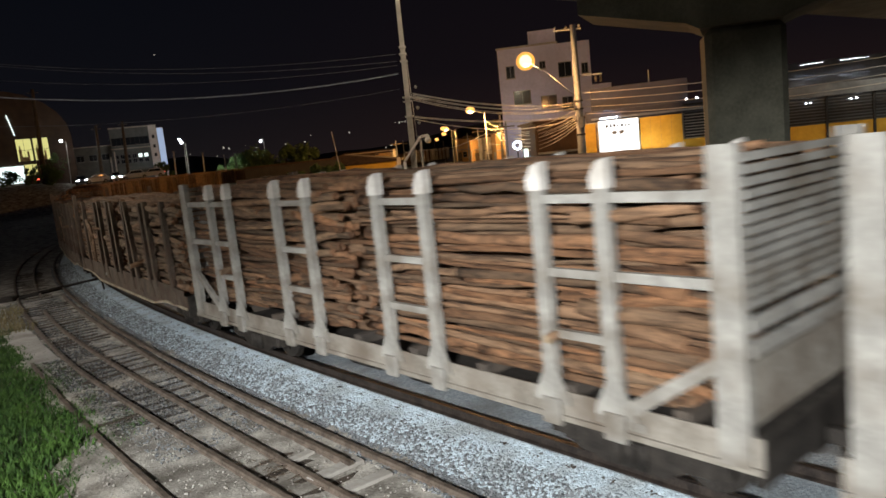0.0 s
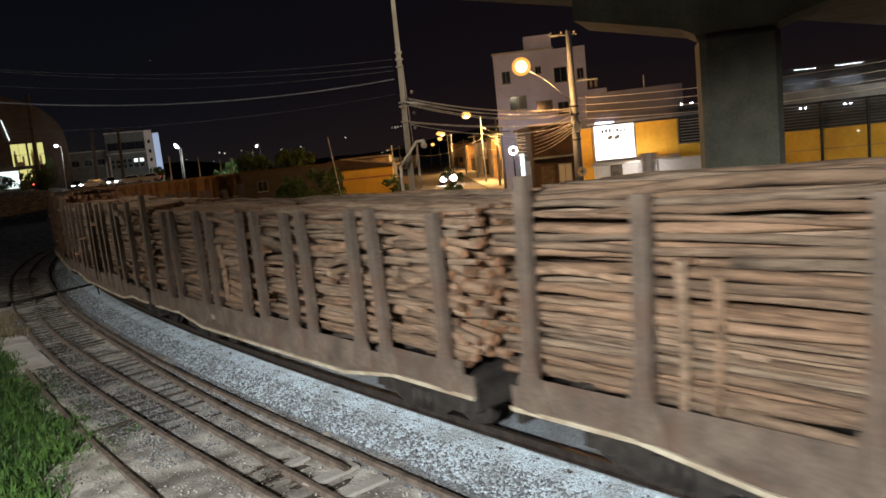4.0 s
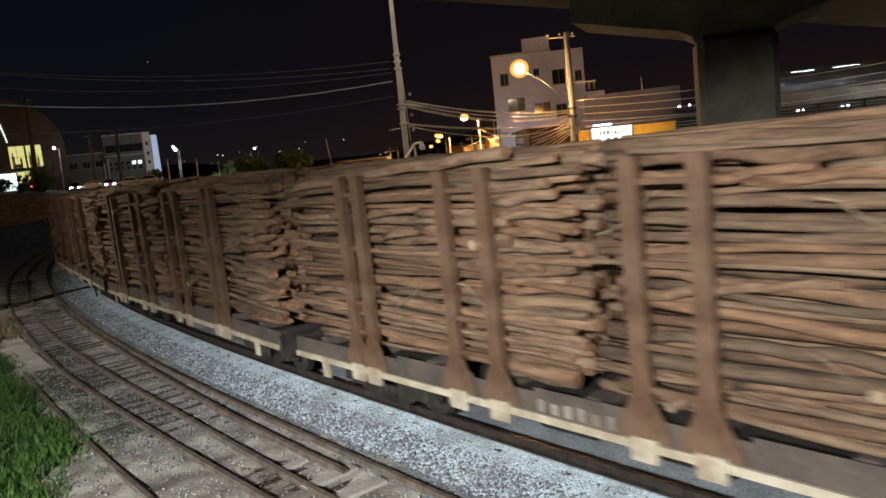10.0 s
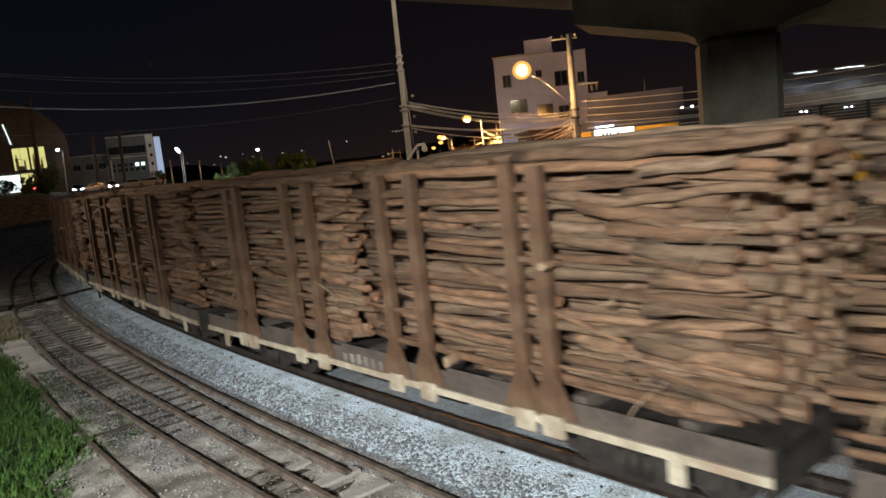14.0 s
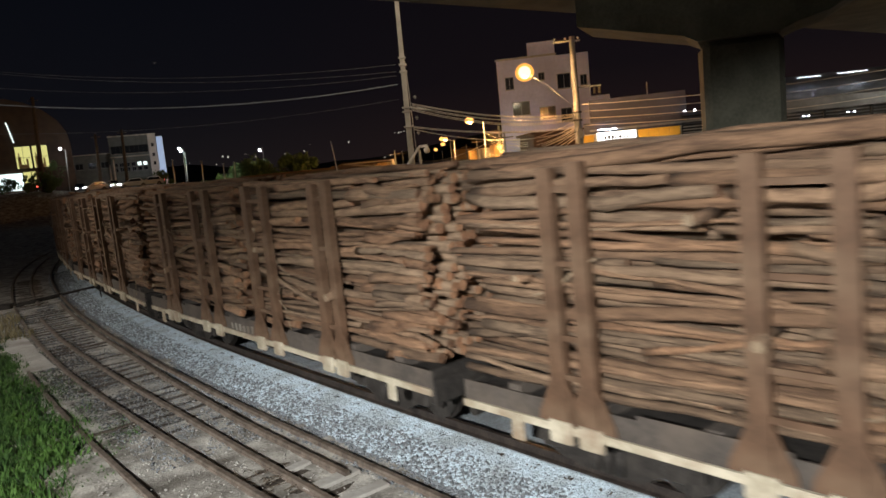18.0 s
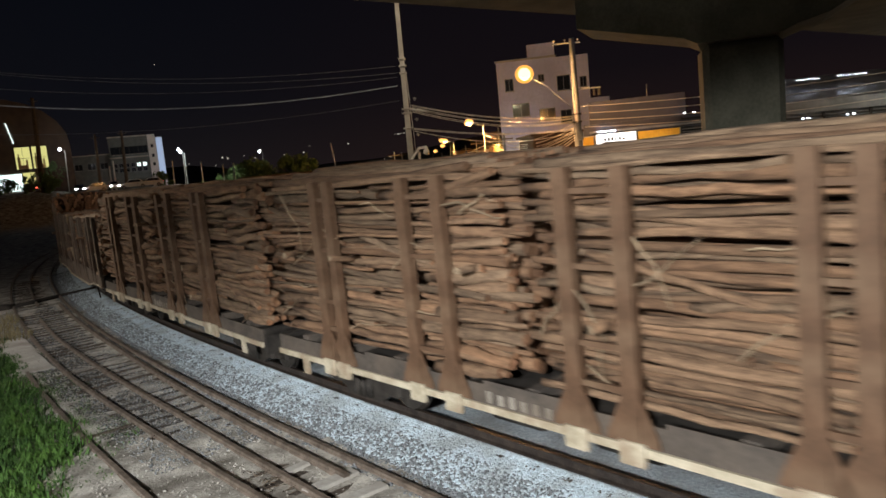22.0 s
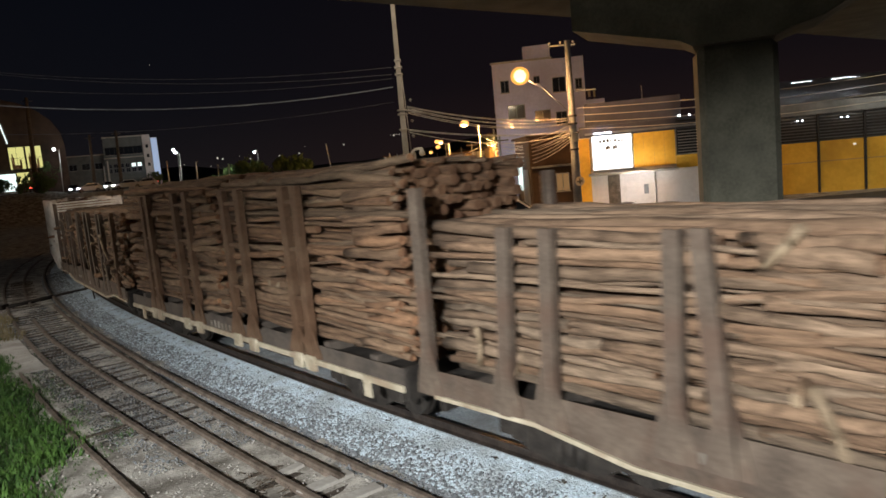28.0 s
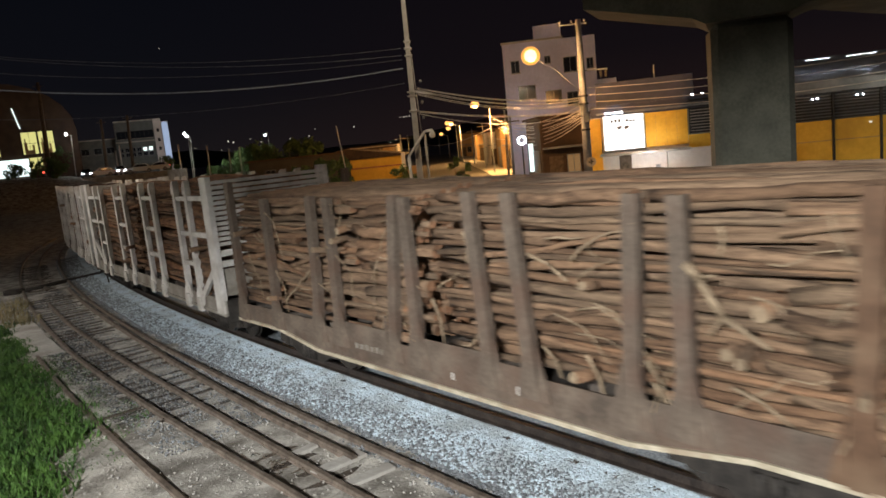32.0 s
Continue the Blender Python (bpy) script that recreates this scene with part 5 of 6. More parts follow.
# ---------------------------------------------------------------- log wagons
def log_mesh(seed, length, r0, r1, bend, material, n=8, rings=9, end=None):
    """A tapered, slightly crooked log along x, with sawn ends of another material."""
    rng = random.Random(seed)
    verts, faces = [], []
    lump = [rng.uniform(0.9, 1.1) for _ in range(n)]
    for j in range(rings):
        k = j / (rings - 1)
        r = r0 + (r1 - r0) * k
        cy = bend * math.sin(math.pi * k) + rng.uniform(-1, 1) * 0.030
        cz = 0.5 * bend * math.sin(2 * math.pi * k + seed) + rng.uniform(-1, 1) * 0.030
        for i in range(n):
            a = 2 * math.pi * i / n
            q = r * lump[i] * rng.uniform(0.91, 1.10)
            verts.append(((k - 0.5) * length + (rng.uniform(-0.02, 0.02) if j in (0, rings - 1) else 0), cy + q * math.cos(a), cz + q * math.sin(a)))
    for j in range(rings - 1):
        for i in range(n):
            faces.append((j * n + i, j * n + (i + 1) % n, (j + 1) * n + (i + 1) % n, (j + 1) * n + i))
    side = len(faces)
    faces += [tuple(range(n))[::-1], tuple(range((rings - 1) * n, rings * n))]
    me = bpy.data.meshes.new("log")
    me.from_pydata(verts, [], faces)
    me.materials.append(material)
    me.materials.append(end or CUT)
    for f in me.polygons:
        f.use_smooth = f.index < side
        f.material_index = int(f.index >= side)
    return me


LOGS = [log_mesh(i, 5.75, 0.072 + 0.002 * (i % 5), 0.053 + 0.002 * (i % 4), (0.085 if i % 4 == 0 else 0.035) * (-1) ** i, BARK) for i in range(24)]
WARMLOGS = [log_mesh(i, 5.75, 0.072 + 0.002 * (i % 5), 0.053 + 0.002 * (i % 4), (0.085 if i % 4 == 0 else 0.035) * (-1) ** i, WARMBARK) for i in range(100, 116)]
PALELOGS = [log_mesh(i, 5.75, 0.072 + 0.002 * (i % 5), 0.053 + 0.002 * (i % 4), (0.085 if i % 4 == 0 else 0.035) * (-1) ** i, PALEBARK) for i in range(200, 220)]
STUBS = [log_mesh(50 + i, 1.0, 0.062, 0.056, 0.01, BARK, 9, 3, BARE) for i in range(3)]
BUTTS = {m: [log_mesh(80 + i, 1.2, 0.068 + 0.006 * i, 0.064, 0.02, m, 9, 4) for i in range(3)] for m in (BARK, WARMBARK, PALEBARK)}
BRANCH = [log_mesh(60 + i, 1.1, 0.016, 0.007, 0.10, BARE, 6, 6) for i in range(4)]


def pile_mesh(seed, length, half, low, top):
    """The hidden heart of a stack: many logs in one mesh."""
    rng = random.Random(seed)
    verts, faces, ends = [], [], []
    z = low + 0.07
    row = 0
    while z < top:
        y = -half + (0.07 if row % 2 else 0.14)
        while y < half - 0.05:
            r = rng.uniform(0.062, 0.085)
            n, k = 7, len(verts)
            x0, x1 = -length / 2 + rng.uniform(-0.06, 0.32), length / 2 + rng.uniform(-0.42, 0.08)
            tilt = rng.uniform(-0.04, 0.04)
            for x, d in ((x0, -tilt), (x1, tilt)):
                for i in range(n):
                    a = 2 * math.pi * i / n
                    verts.append((x, y + d + r * math.cos(a), z + r * math.sin(a)))
            faces += [(k + i, k + (i + 1) % n, k + n + (i + 1) % n, k + n + i) for i in range(n)]
            ends += [tuple(range(k, k + n))[::-1], tuple(range(k + n, k + 2 * n))]
            y += rng.uniform(0.135, 0.165)
        z += 0.13
        row += 1
    me = bpy.data.meshes.new("log_pile")
    me.from_pydata(verts, [], faces + ends)
    me.materials.append(BARK)
    me.materials.append(CUT)
    for f in me.polygons:
        f.use_smooth = f.index < len(faces)
        f.material_index = int(f.index >= len(faces))
    return me


HALF = 1.37
BASE = 1.40
PILES = {}


def load(wagon, seed, top, ends=6.0, heap=0.12, split=0.0, sticks=6, logs=LOGS):
    """Two stacks of logs lying along the wagon: the flank, the crown and the heart of each."""
    rng = random.Random(seed)
    for stack in (-1, 1):
        inner = rng.uniform(0.08, 0.18)
        length = (ends - inner)
        mid = stack * (inner + length / 2) + split
        fit_len = length / 5.75
        level = (top[(stack + 1) // 2] if isinstance(top, tuple) else top) + rng.uniform(-0.05, 0.03)
        keyed = (round(level, 1), round(length, 1))
        if keyed not in PILES:
            PILES[keyed] = pile_mesh(len(PILES), length, HALF - 0.40, BASE, level + 0.03)
        core = piece("log_pile", PILES[keyed], wagon, pose(mid, 0.1, 0))
        tagged(core, "tightly stacked felled logs", kind="stuff")
        for column in (0, 1):
            z = BASE + rng.uniform(0, 0.05)
            while z < level - 0.02:
                s = (rng.choice((0.45, 0.55, 0.62, 0.70, 0.8, 0.9, 1.05)) if column == 0 else rng.uniform(0.9, 1.3)) * rng.uniform(0.93, 1.07)
                r = 0.0675 * s
                z += r
                y = -(HALF - 0.135 - (0.19 if column else 0.0)) + r + rng.uniform(-0.02, 0.06)
                kind = rng.random()
                share = rng.uniform(0.78, 1.02) if column == 0 else rng.uniform(0.9, 1.0)
                cuts = [(-0.5 * (1.0 - share) * rng.choice((1, 1, 0.6, -0.3)), share)]
                if column == 0 and kind < 0.28:
                    k = rng.uniform(0.3, 0.7)
                    cuts = [(k / 2 - 0.5, k * 0.98), (0.5 - (1 - k) / 2, (1 - k) * 0.97)]
                elif column == 0 and kind < 0.40:
                    cuts = [(rng.uniform(-0.2, 0.2), rng.uniform(0.45, 0.6))]
                slope = rng.uniform(-1.3, 1.3) + (rng.uniform(-4, 4) if rng.random() < 0.18 else 0)
                for cx, share in cuts:
                    m = pose(mid + cx * length + rng.uniform(-0.22, 0.22), y, z, 0, slope, rng.uniform(-0.5, 0.5) + (180 if rng.random() < 0.5 else 0))
                    piece("log", rng.choice(logs), wagon, m @ pose(0, 0, 0, rng.uniform(0, 360)) @ Matrix.Diagonal((fit_len * share, s, s, 1)))
                    slope = -slope * 0.6
                z += r * (0.98 if column == 0 else 1.05)
        # ragged front end: short butts that show their sawn faces
        butts = BUTTS[logs[0].materials[0]]
        z = BASE + 0.05
        while z < level - 0.05:
            s = rng.uniform(0.7, 1.25)
            for k in range(1 if rng.random() < 0.75 else 2):
                back = rng.uniform(0.0, 0.32) if k == 0 else rng.uniform(0.35, 0.8)
                piece("log", rng.choice(butts), wagon, pose(mid + length / 2 - 0.62 - back, -HALF + 0.20 + rng.uniform(-0.06, 0.12), z, 0, rng.uniform(-7, 7), rng.uniform(-3, 9)) @ pose(0, 0, 0, rng.uniform(0, 360)) @ Matrix.Diagonal((rng.uniform(0.7, 1.1), s, s, 1)))
            z += 0.15 * s
        # short logs that bridge the two stacks under the crown
        if stack > 0:
            for k in range(7):
                piece("log", rng.choice(logs), wagon, pose(split + rng.uniform(-0.3, 0.3), -HALF + 0.45 + k * 0.28, level + heap * 0.6 - rng.uniform(0.06, 0.14), 0, rng.uniform(-1.5, 1.5), rng.uniform(-3, 3)) @ Matrix.Diagonal((rng.uniform(0.3, 0.45), 1.2, 1.2, 1)))
        # crown of the stack
        y = -HALF + 0.32
        while y < HALF - 0.3:
            s = rng.uniform(0.5, 0.9)
            k = 1 - (y / HALF) ** 2
            piece("log", rng.choice(logs), wagon, pose(mid + rng.uniform(-0.12, 0.12), y, level + heap * k + rng.uniform(-0.06, 0.02), 0, rng.uniform(-0.4, 0.4), rng.uniform(-1.5, 1.5)) @ pose(0, 0, 0, rng.uniform(0, 360)) @ Matrix.Diagonal((fit_len * rng.uniform(0.84, 1.0), s, s, 1)))
            y += 0.13 * s
        for _ in range((sticks + 1) // 3 if sticks < 12 else sticks):
            bx = mid + rng.uniform(-0.45, 0.45) * length
            piece("branch", rng.choice(BRANCH), wagon, pose(bx, -HALF + 0.02, rng.uniform(BASE + 0.15, level - 0.3), 0, rng.choice((-1, 1)) * rng.uniform(8, 75), rng.uniform(-6, 6)) @ Matrix.Diagonal((rng.uniform(0.4, 1.0), rng.uniform(0.5, 1.1), rng.uniform(0.5, 1.1), 1)))
        if sticks > 5:
            for _ in range(2):
                s = rng.uniform(0.5, 0.8)
                piece("log", rng.choice(logs), wagon, pose(mid + rng.uniform(-0.3, 0.3) * length, -HALF + 0.15, rng.uniform(BASE + 0.5, level - 0.5), 0, rng.choice((-1, 1)) * rng.uniform(6, 17), rng.uniform(-1.5, 1.5)) @ Matrix.Diagonal((rng.uniform(0.25, 0.5), s, s, 1)))
        for _ in range(1 + sticks // 5):
            piece("log", rng.choice(STUBS), wagon, pose(mid + rng.uniform(-0.4, 0.4) * length, -HALF + 0.10, rng.uniform(BASE + 0.1, level - 0.4), 0, rng.uniform(-12, 12), rng.choice((-1, 1)) * rng.uniform(78, 100)) @ Matrix.Diagonal((0.5, rng.uniform(0.7, 1.1), rng.uniform(0.7, 1.1), 1)))


def wheel_bm():
    bm = bmesh.new()
    for y in (-0.5, 0.5):
        sgn = 1 if y > 0 else -1
        rod(bm, (0, y - 0.05, 0), (0, y + 0.05, 0), 0.40, 0.40, 20)
        rod(bm, (0, y - sgn * 0.075, 0), (0, y - sgn * 0.05, 0), 0.43, 0.43, 20)
        rod(bm, (0, y - 0.085, 0), (0, y + 0.12, 0), 0.11, 0.11, 10)
        for i in range(4):
            a = i * math.pi / 2
            rod(bm, (0.22 * math.cos(a), y + sgn * 0.045, 0.22 * math.sin(a)), (0.22 * math.cos(a), y + sgn * 0.062, 0.22 * math.sin(a)), 0.06, 0.05, 8)
    rod(bm, (0, -0.62, 0), (0, 0.62, 0), 0.065, 0.065, 10)
    return bm


def bogie(wagon, x):
    g = part("bogie", boxes((-0.22, 0.22, -0.85, 0.85, 0.36, 0.62), bevel=0.03), DARK, wagon)
    g.matrix_basis = pose(x, 0, 0.26)
    for sgn in (-1, 1):
        bm = bmesh.new()
        pts = [(-1.15, 0.30), (-1.15, 0.52), (-0.55, 0.62), (0.55, 0.62), (1.15, 0.52), (1.15, 0.30), (0.75, 0.30), (0.42, 0.12), (-0.42, 0.12), (-0.75, 0.30)]
        prism(bm, pts, sgn * 0.70, sgn * 0.82)
        part("side_frame", bm, DARK, g)
        bm = bmesh.new()
        for dx in (-0.16, 0, 0.16):
            rod(bm, (dx, sgn * 0.84, 0.16), (dx, sgn * 0.84, 0.46), 0.06, 0.06, 8)
        part("spring_set", bm, DARK, g)
        for dx in (-0.82, 0.82):
            part("axle_box", boxes((dx - 0.13, dx + 0.13, sgn * 0.76 - 0.1, sgn * 0.76 + 0.12, 0.26, 0.50), bevel=0.03), DARK, g)
    for dx in (-0.82, 0.82):
        w = part("wheelset", wheel_bm(), DARK, g)
        w.matrix_basis = pose(dx, 0, 0.40)


def coupler(wagon, x, d):
    bm = bmesh.new()
    box(bm, min(x, x + d * 0.32), max(x, x + d * 0.32), -0.07, 0.07, 0.86, 1.02, 0.02)
    box(bm, min(x + d * 0.26, x + d * 0.42), max(x + d * 0.26, x + d * 0.42), -0.13, 0.13, 0.82, 1.06, 0.03)
    part("coupler", bm, DARK, wagon)
    part("brake_hose", rods(((x, 0.3, 0.85), (x + d * 0.18, 0.26, 0.62)), ((x + d * 0.18, 0.26, 0.62), (x + d * 0.36, 0.12, 0.55)), r=0.022), DARK, wagon)


def stanchion(wagon, x, side, width, z0, z1, material, gusset=0.0, lean=0.0, peak=0.0, flare=0.0):
    """A channel post on the wagon's flank, with flared foot plates as its own parts."""
    y0, h, d, k = side * HALF, width / 2, -side * 0.11, -side * 0.035
    plan = [(-h, 0), (h, 0), (h, d), (h - 0.03, d), (h - 0.03, k), (-h + 0.03, k), (-h + 0.03, d), (-h, d)]
    bm = bmesh.new()
    lo = [bm.verts.new((px, y0 + py, z0)) for px, py in plan]
    hi = [bm.verts.new((px * 0.92 + lean, y0 + py, z1 + (peak if px > 0 else 0.0))) for px, py in plan]
    for i in range(8):
        bm.faces.new((lo[i], lo[(i + 1) % 8], hi[(i + 1) % 8], hi[i]))
    bm.faces.new(lo)
    bm.faces.new(hi[::-1])
    bmesh.ops.recalc_face_normals(bm, faces=bm.faces)
    ob = part("stanchion", bm, material, wagon)
    ob.matrix_basis = pose(x, 0, 0)
    if gusset:
        for sx in (-1, 1):
            bm = bmesh.new()
            prism(bm, [(sx * h, z0), (sx * (h + gusset), z0), (sx * (h + gusset * 0.9), z0 + 0.10), (sx * h, z0 + (flare or gusset * 2.3))], y0 - side * 0.012, y0 - side * 0.042)
            part("gusset", bm, material, ob)
    return ob


def underframe(wagon, length, material, belly, strip, strip_material, floor):
    """Centre beam, flank beams with their lower edge, deck, end beams, bogies and couplers."""
    e = length / 2
    part("centre_beam", boxes((-e, e, -0.22, 0.22, 0.80, 1.18), (-2.6, 2.6, -0.26, 0.26, 0.55, 0.80), bevel=0.02), DARK, wagon)
    part("deck", boxes((-e, e, -HALF + 0.07, HALF - 0.07, 1.19, 1.25)), DARK, wagon)
    for side in (-1, 1):
        bm = bmesh.new()
        if belly:
            pts = [(-e, 1.34), (-e, 1.06), (-e + 1.7, 1.06), (-e + 3.0, 0.88), (e - 3.0, 0.88), (e - 1.7, 1.06), (e, 1.06), (e, 1.34)]
        else:
            pts = [(-e, 1.34), (-e, 1.03), (e, 1.03), (e, 1.34)]
        prism(bm, pts, side * (HALF - 0.045), side * (HALF - 0.075))
        part("side_beam", bm, material, wagon)
        bm = bmesh.new()
        low = [(x, z) for x, z in pts if z < 1.3]
        for (xa, za), (xb, zb) in zip(low, low[1:]):
            prism(bm, [(xa, za - 0.02), (xb, zb - 0.02), (xb, zb + strip), (xa, za + strip)], side * (HALF - 0.01), side * (HALF - 0.044))
        part("beam_edge", bm, strip_material, wagon, "pale painted lower edge of the beam")
    for d in (-1, 1):
        part("end_beam", boxes((min(d * e, d * (e - 0.12)), max(d * e, d * (e - 0.12)), -HALF + 0.08, HALF - 0.08, 0.86, 1.34), bevel=0.02), DARK, wagon)
        bogie(wagon, d * (e - 1.75))
        coupler(wagon, d * e, d)
    for x in (-0.9, 0.8):
        part("brake_cylinder", rods(((x - 0.4, -0.55, 0.72), (x + 0.4, -0.55, 0.72)), r=0.17, n=12), DARK, wagon)
    for i in range(9):
        x = -e + 0.8 + i * (length - 1.6) / 8
        part("bunk_beam", boxes((x - 0.09, x + 0.09, -HALF + 0.10, HALF - 0.10, 1.251, 1.40), bevel=0.01), floor, wagon)


def bars(x, y, z, w, h, n, seed, fill=0.62):
    """Short upright paint strokes of unreadable lettering."""
    rng = random.Random(seed)
    bm = bmesh.new()
    for i in range(n):
        q = x + i * w / n
        box(bm, q, q + w / n * fill, y - 0.006, y, z, z + h * rng.uniform(0.75, 1))
    return bm


# each dusty wagon's posts on the platform side: foot, and how far the bent top leans from it
POSTS = {
    2: ((-6.05, 0.10), (-4.6, 0.12), (-2.55, 0.10), (-1.85, 0.02), (-0.62, 0.02), (0.10, -0.14), (1.38, 0.10), (2.15, -0.42), (3.42, 0.0), (4.03, -0.15), (5.47, 0.0)),
    3: ((-5.9, 0.10), (-4.62, 0.16), (-3.94, 0.0), (-2.5, 0.03), (-1.83, 0.0), (-0.45, 0.15), (0.27, 0.04), (1.4, 0.06), (2.05, -0.05), (3.45, 0.04), (4.1, -0.1), (5.4, 0.0)),
    4: ((-5.95, 0.06), (-4.8, 0.15), (-4.1, 0.14), (-2.85, 0.15), (-2.1, 0.14), (-0.88, 0.13), (-0.22, 0.12), (1.0, -0.14), (1.73, 0.0), (3.05, 0.05), (3.74, -0.08), (5.15, 0.02)),
    12: ((-5.77, 0.03), (-4.42, 0.16), (-3.76, 0.12), (-2.26, 0.08), (-1.74, -0.18), (-0.32, 0.27), (0.35, -0.29), (1.75, 0.12), (2.35, -0.1), (3.85, 0.05), (4.45, 0.0), (5.6, 0.0)),
    14: ((-5.8, 0.0), (-4.4, 0.0), (-2.95, 0.16), (-2.3, 0.02), (-0.92, 0.38), (-0.31, -0.02), (1.11, -0.16), (1.8, -0.19), (3.13, 0.13), (3.76, -0.02), (5.24, 0.13)),
}


def leaning_log(wagon, a, b, r, material=None, out=-0.03):
    """A loose log that leans on the stack's flank from a to b, (x, z) of each."""
    bm = bmesh.new()
    p, q = Vector((a[0], -HALF - out, a[1])), Vector((b[0], -HALF - out + 0.05, b[1]))
    mid = p.lerp(q, 0.45) + Vector((0.03, 0.015, 0.02))
    rod(bm, p, mid, r, r * 0.92, 9)
    rod(bm, mid, q, r * 0.92, r * 0.75, 9)
    return part("log", bm, material or PALEBARK, wagon)


def fork_branch(wagon, points, r):
    """A pale crooked branch torn from its bark: one tapered limb with side twigs."""
    bm = bmesh.new()
    pts = [Vector((x, -HALF - 0.05, z)) for x, z in points]
    for k, (p, q) in enumerate(zip(pts, pts[1:])):
        rod(bm, p, q, r * (1 - 0.16 * k), r * (1 - 0.16 * (k + 1)), 8)
    rod(bm, pts[1], pts[1] + Vector((0.20, -0.06, 0.05)), r * 0.5, r * 0.25, 7)
    rod(bm, pts[2], pts[2] + Vector((-0.10, -0.08, -0.16)), r * 0.5, r * 0.2, 7)
    return part("branch", bm, BARE, wagon, "pale stripped crooked branch")


def cut_butt(wagon, x, z, r):
    """A short butt that sticks out of the flank and shows its pale sawn end."""
    s = r / 0.06
    piece("log", STUBS[0], wagon, pose(x, -HALF + 0.24, z, 0, 0, 84) @ Matrix.Diagonal((0.5, s, s, 1)))


def wagon_brown(n, length, top, seed, sticks):
    w = empty("log_wagon", None, "dusty brown flat wagon with bent stanchions, loaded with stacked logs", "freight wagon", "log train")
    underframe(w, length, DUSTY, True, 0.035, CREAM, GRIME)
    crest = top[0] + 0.1 if isinstance(top, tuple) else top
    rng = random.Random(seed)
    posts = POSTS[n]
    for side in (-1, 1):
        for k, (x, lean) in enumerate(posts):
            high = min(3.86, max(3.78 if k == 0 else 0.0, crest + 0.06)) + rng.uniform(-0.04, 0.03)
            stanchion(w, x, side, 0.19, 1.08, high, BROWN if n == 14 and k == 10 else DUSTY, 0.15, lean if side < 0 else 0.0, flare=0.66)
        ends = [-length / 2 + 0.05, *(x for x, _ in posts), length / 2 - 0.05]
        for xa, xb in zip(ends, ends[1:]):
            if xb - xa > 0.4 and rng.random() < 0.9:
                inset, tall = rng.uniform(0.02, 0.16), 1.45 + rng.uniform(-0.06, 0.07)
                part("kick_plate", boxes((xa + inset, xb - rng.uniform(0.02, 0.16), min(side * (HALF - 0.046), side * (HALF - 0.03)), max(side * (HALF - 0.046), side * (HALF - 0.03)), 1.10, tall)), DUSTY, w)
    if n == 14:
        part("lettering", bars(1.53, -HALF + 0.028, 1.08, 0.44, 0.13, 5, seed, 0.3), BRIGHTWHITE, w, "white painted characters")
        part("lettering", bars(0.35, -HALF + 0.028, 1.04, 0.06, 0.12, 1, seed), BRIGHTWHITE, w, "white painted characters")
        part("lettering", bars(-1.9, -HALF + 0.028, 1.12, 1.2, 0.10, 9, seed), GRIMYWHITE, w, "smudged white painted characters")
        fork_branch(w, ((3.86, 2.82), (3.97, 2.70), (4.19, 2.37), (4.41, 2.25), (4.60, 2.14)), 0.046)
        for x, z, r in ((4.49, 2.45, 0.075), (4.18, 2.04, 0.06), (-1.97, 2.95, 0.05)):
            cut_butt(w, x, z, r)
        for a, b in (((0.83, 3.01), (0.80, 2.6)), ((0.10, 2.1), (0.2, 1.5)), ((2.0, 1.75), (2.2, 1.4)), ((2.6, 1.75), (2.78, 1.2)), ((3.33, 1.81), (3.57, 1.27)), ((3.4, 1.6), (3.5, 1.2)), ((1.87, 2.79), (2.37, 2.51)), ((4.15, 3.15), (4.11, 2.88)), ((4.2, 1.72), (4.7, 1.45))):
            leaning_log(w, a, b, 0.018, BARE)
    else:
        part("lettering", bars(-2.3, -HALF + 0.028, 1.14, 0.5, 0.11, 5, seed), WHITE, w, "worn white painted characters")
    loose = {2: (((-4.11, 2.92), (-4.21, 1.14), 0.055), ((-3.76, 2.79), (-3.86, 1.49), 0.05)), 3: (((-1.34, 2.76), (-1.37, 1.62), 0.06), ((0.58, 2.94), (1.4, 2.75), 0.06), ((-1.65, 3.28), (-0.4, 3.08), 0.05)), 4: (((3.74, 3.39), (4.71, 3.05), 0.065),), 12: (((-1.01, 2.04), (-0.69, 1.12), 0.05), ((-4.81, 2.09), (-4.87, 1.60), 0.04), ((-1.05, 3.32), (-1.38, 2.98), 0.05))}
    for a, b, r in loose.get(n, ()):
        leaning_log(w, a, b, r, BARE if n == 12 and r < 0.055 else None)
    load(w, seed, top, length / 2 + 0.04, 0.06, rng.uniform(-0.1, 0.1), sticks, LOGS if n == 14 else PALELOGS)
    return w


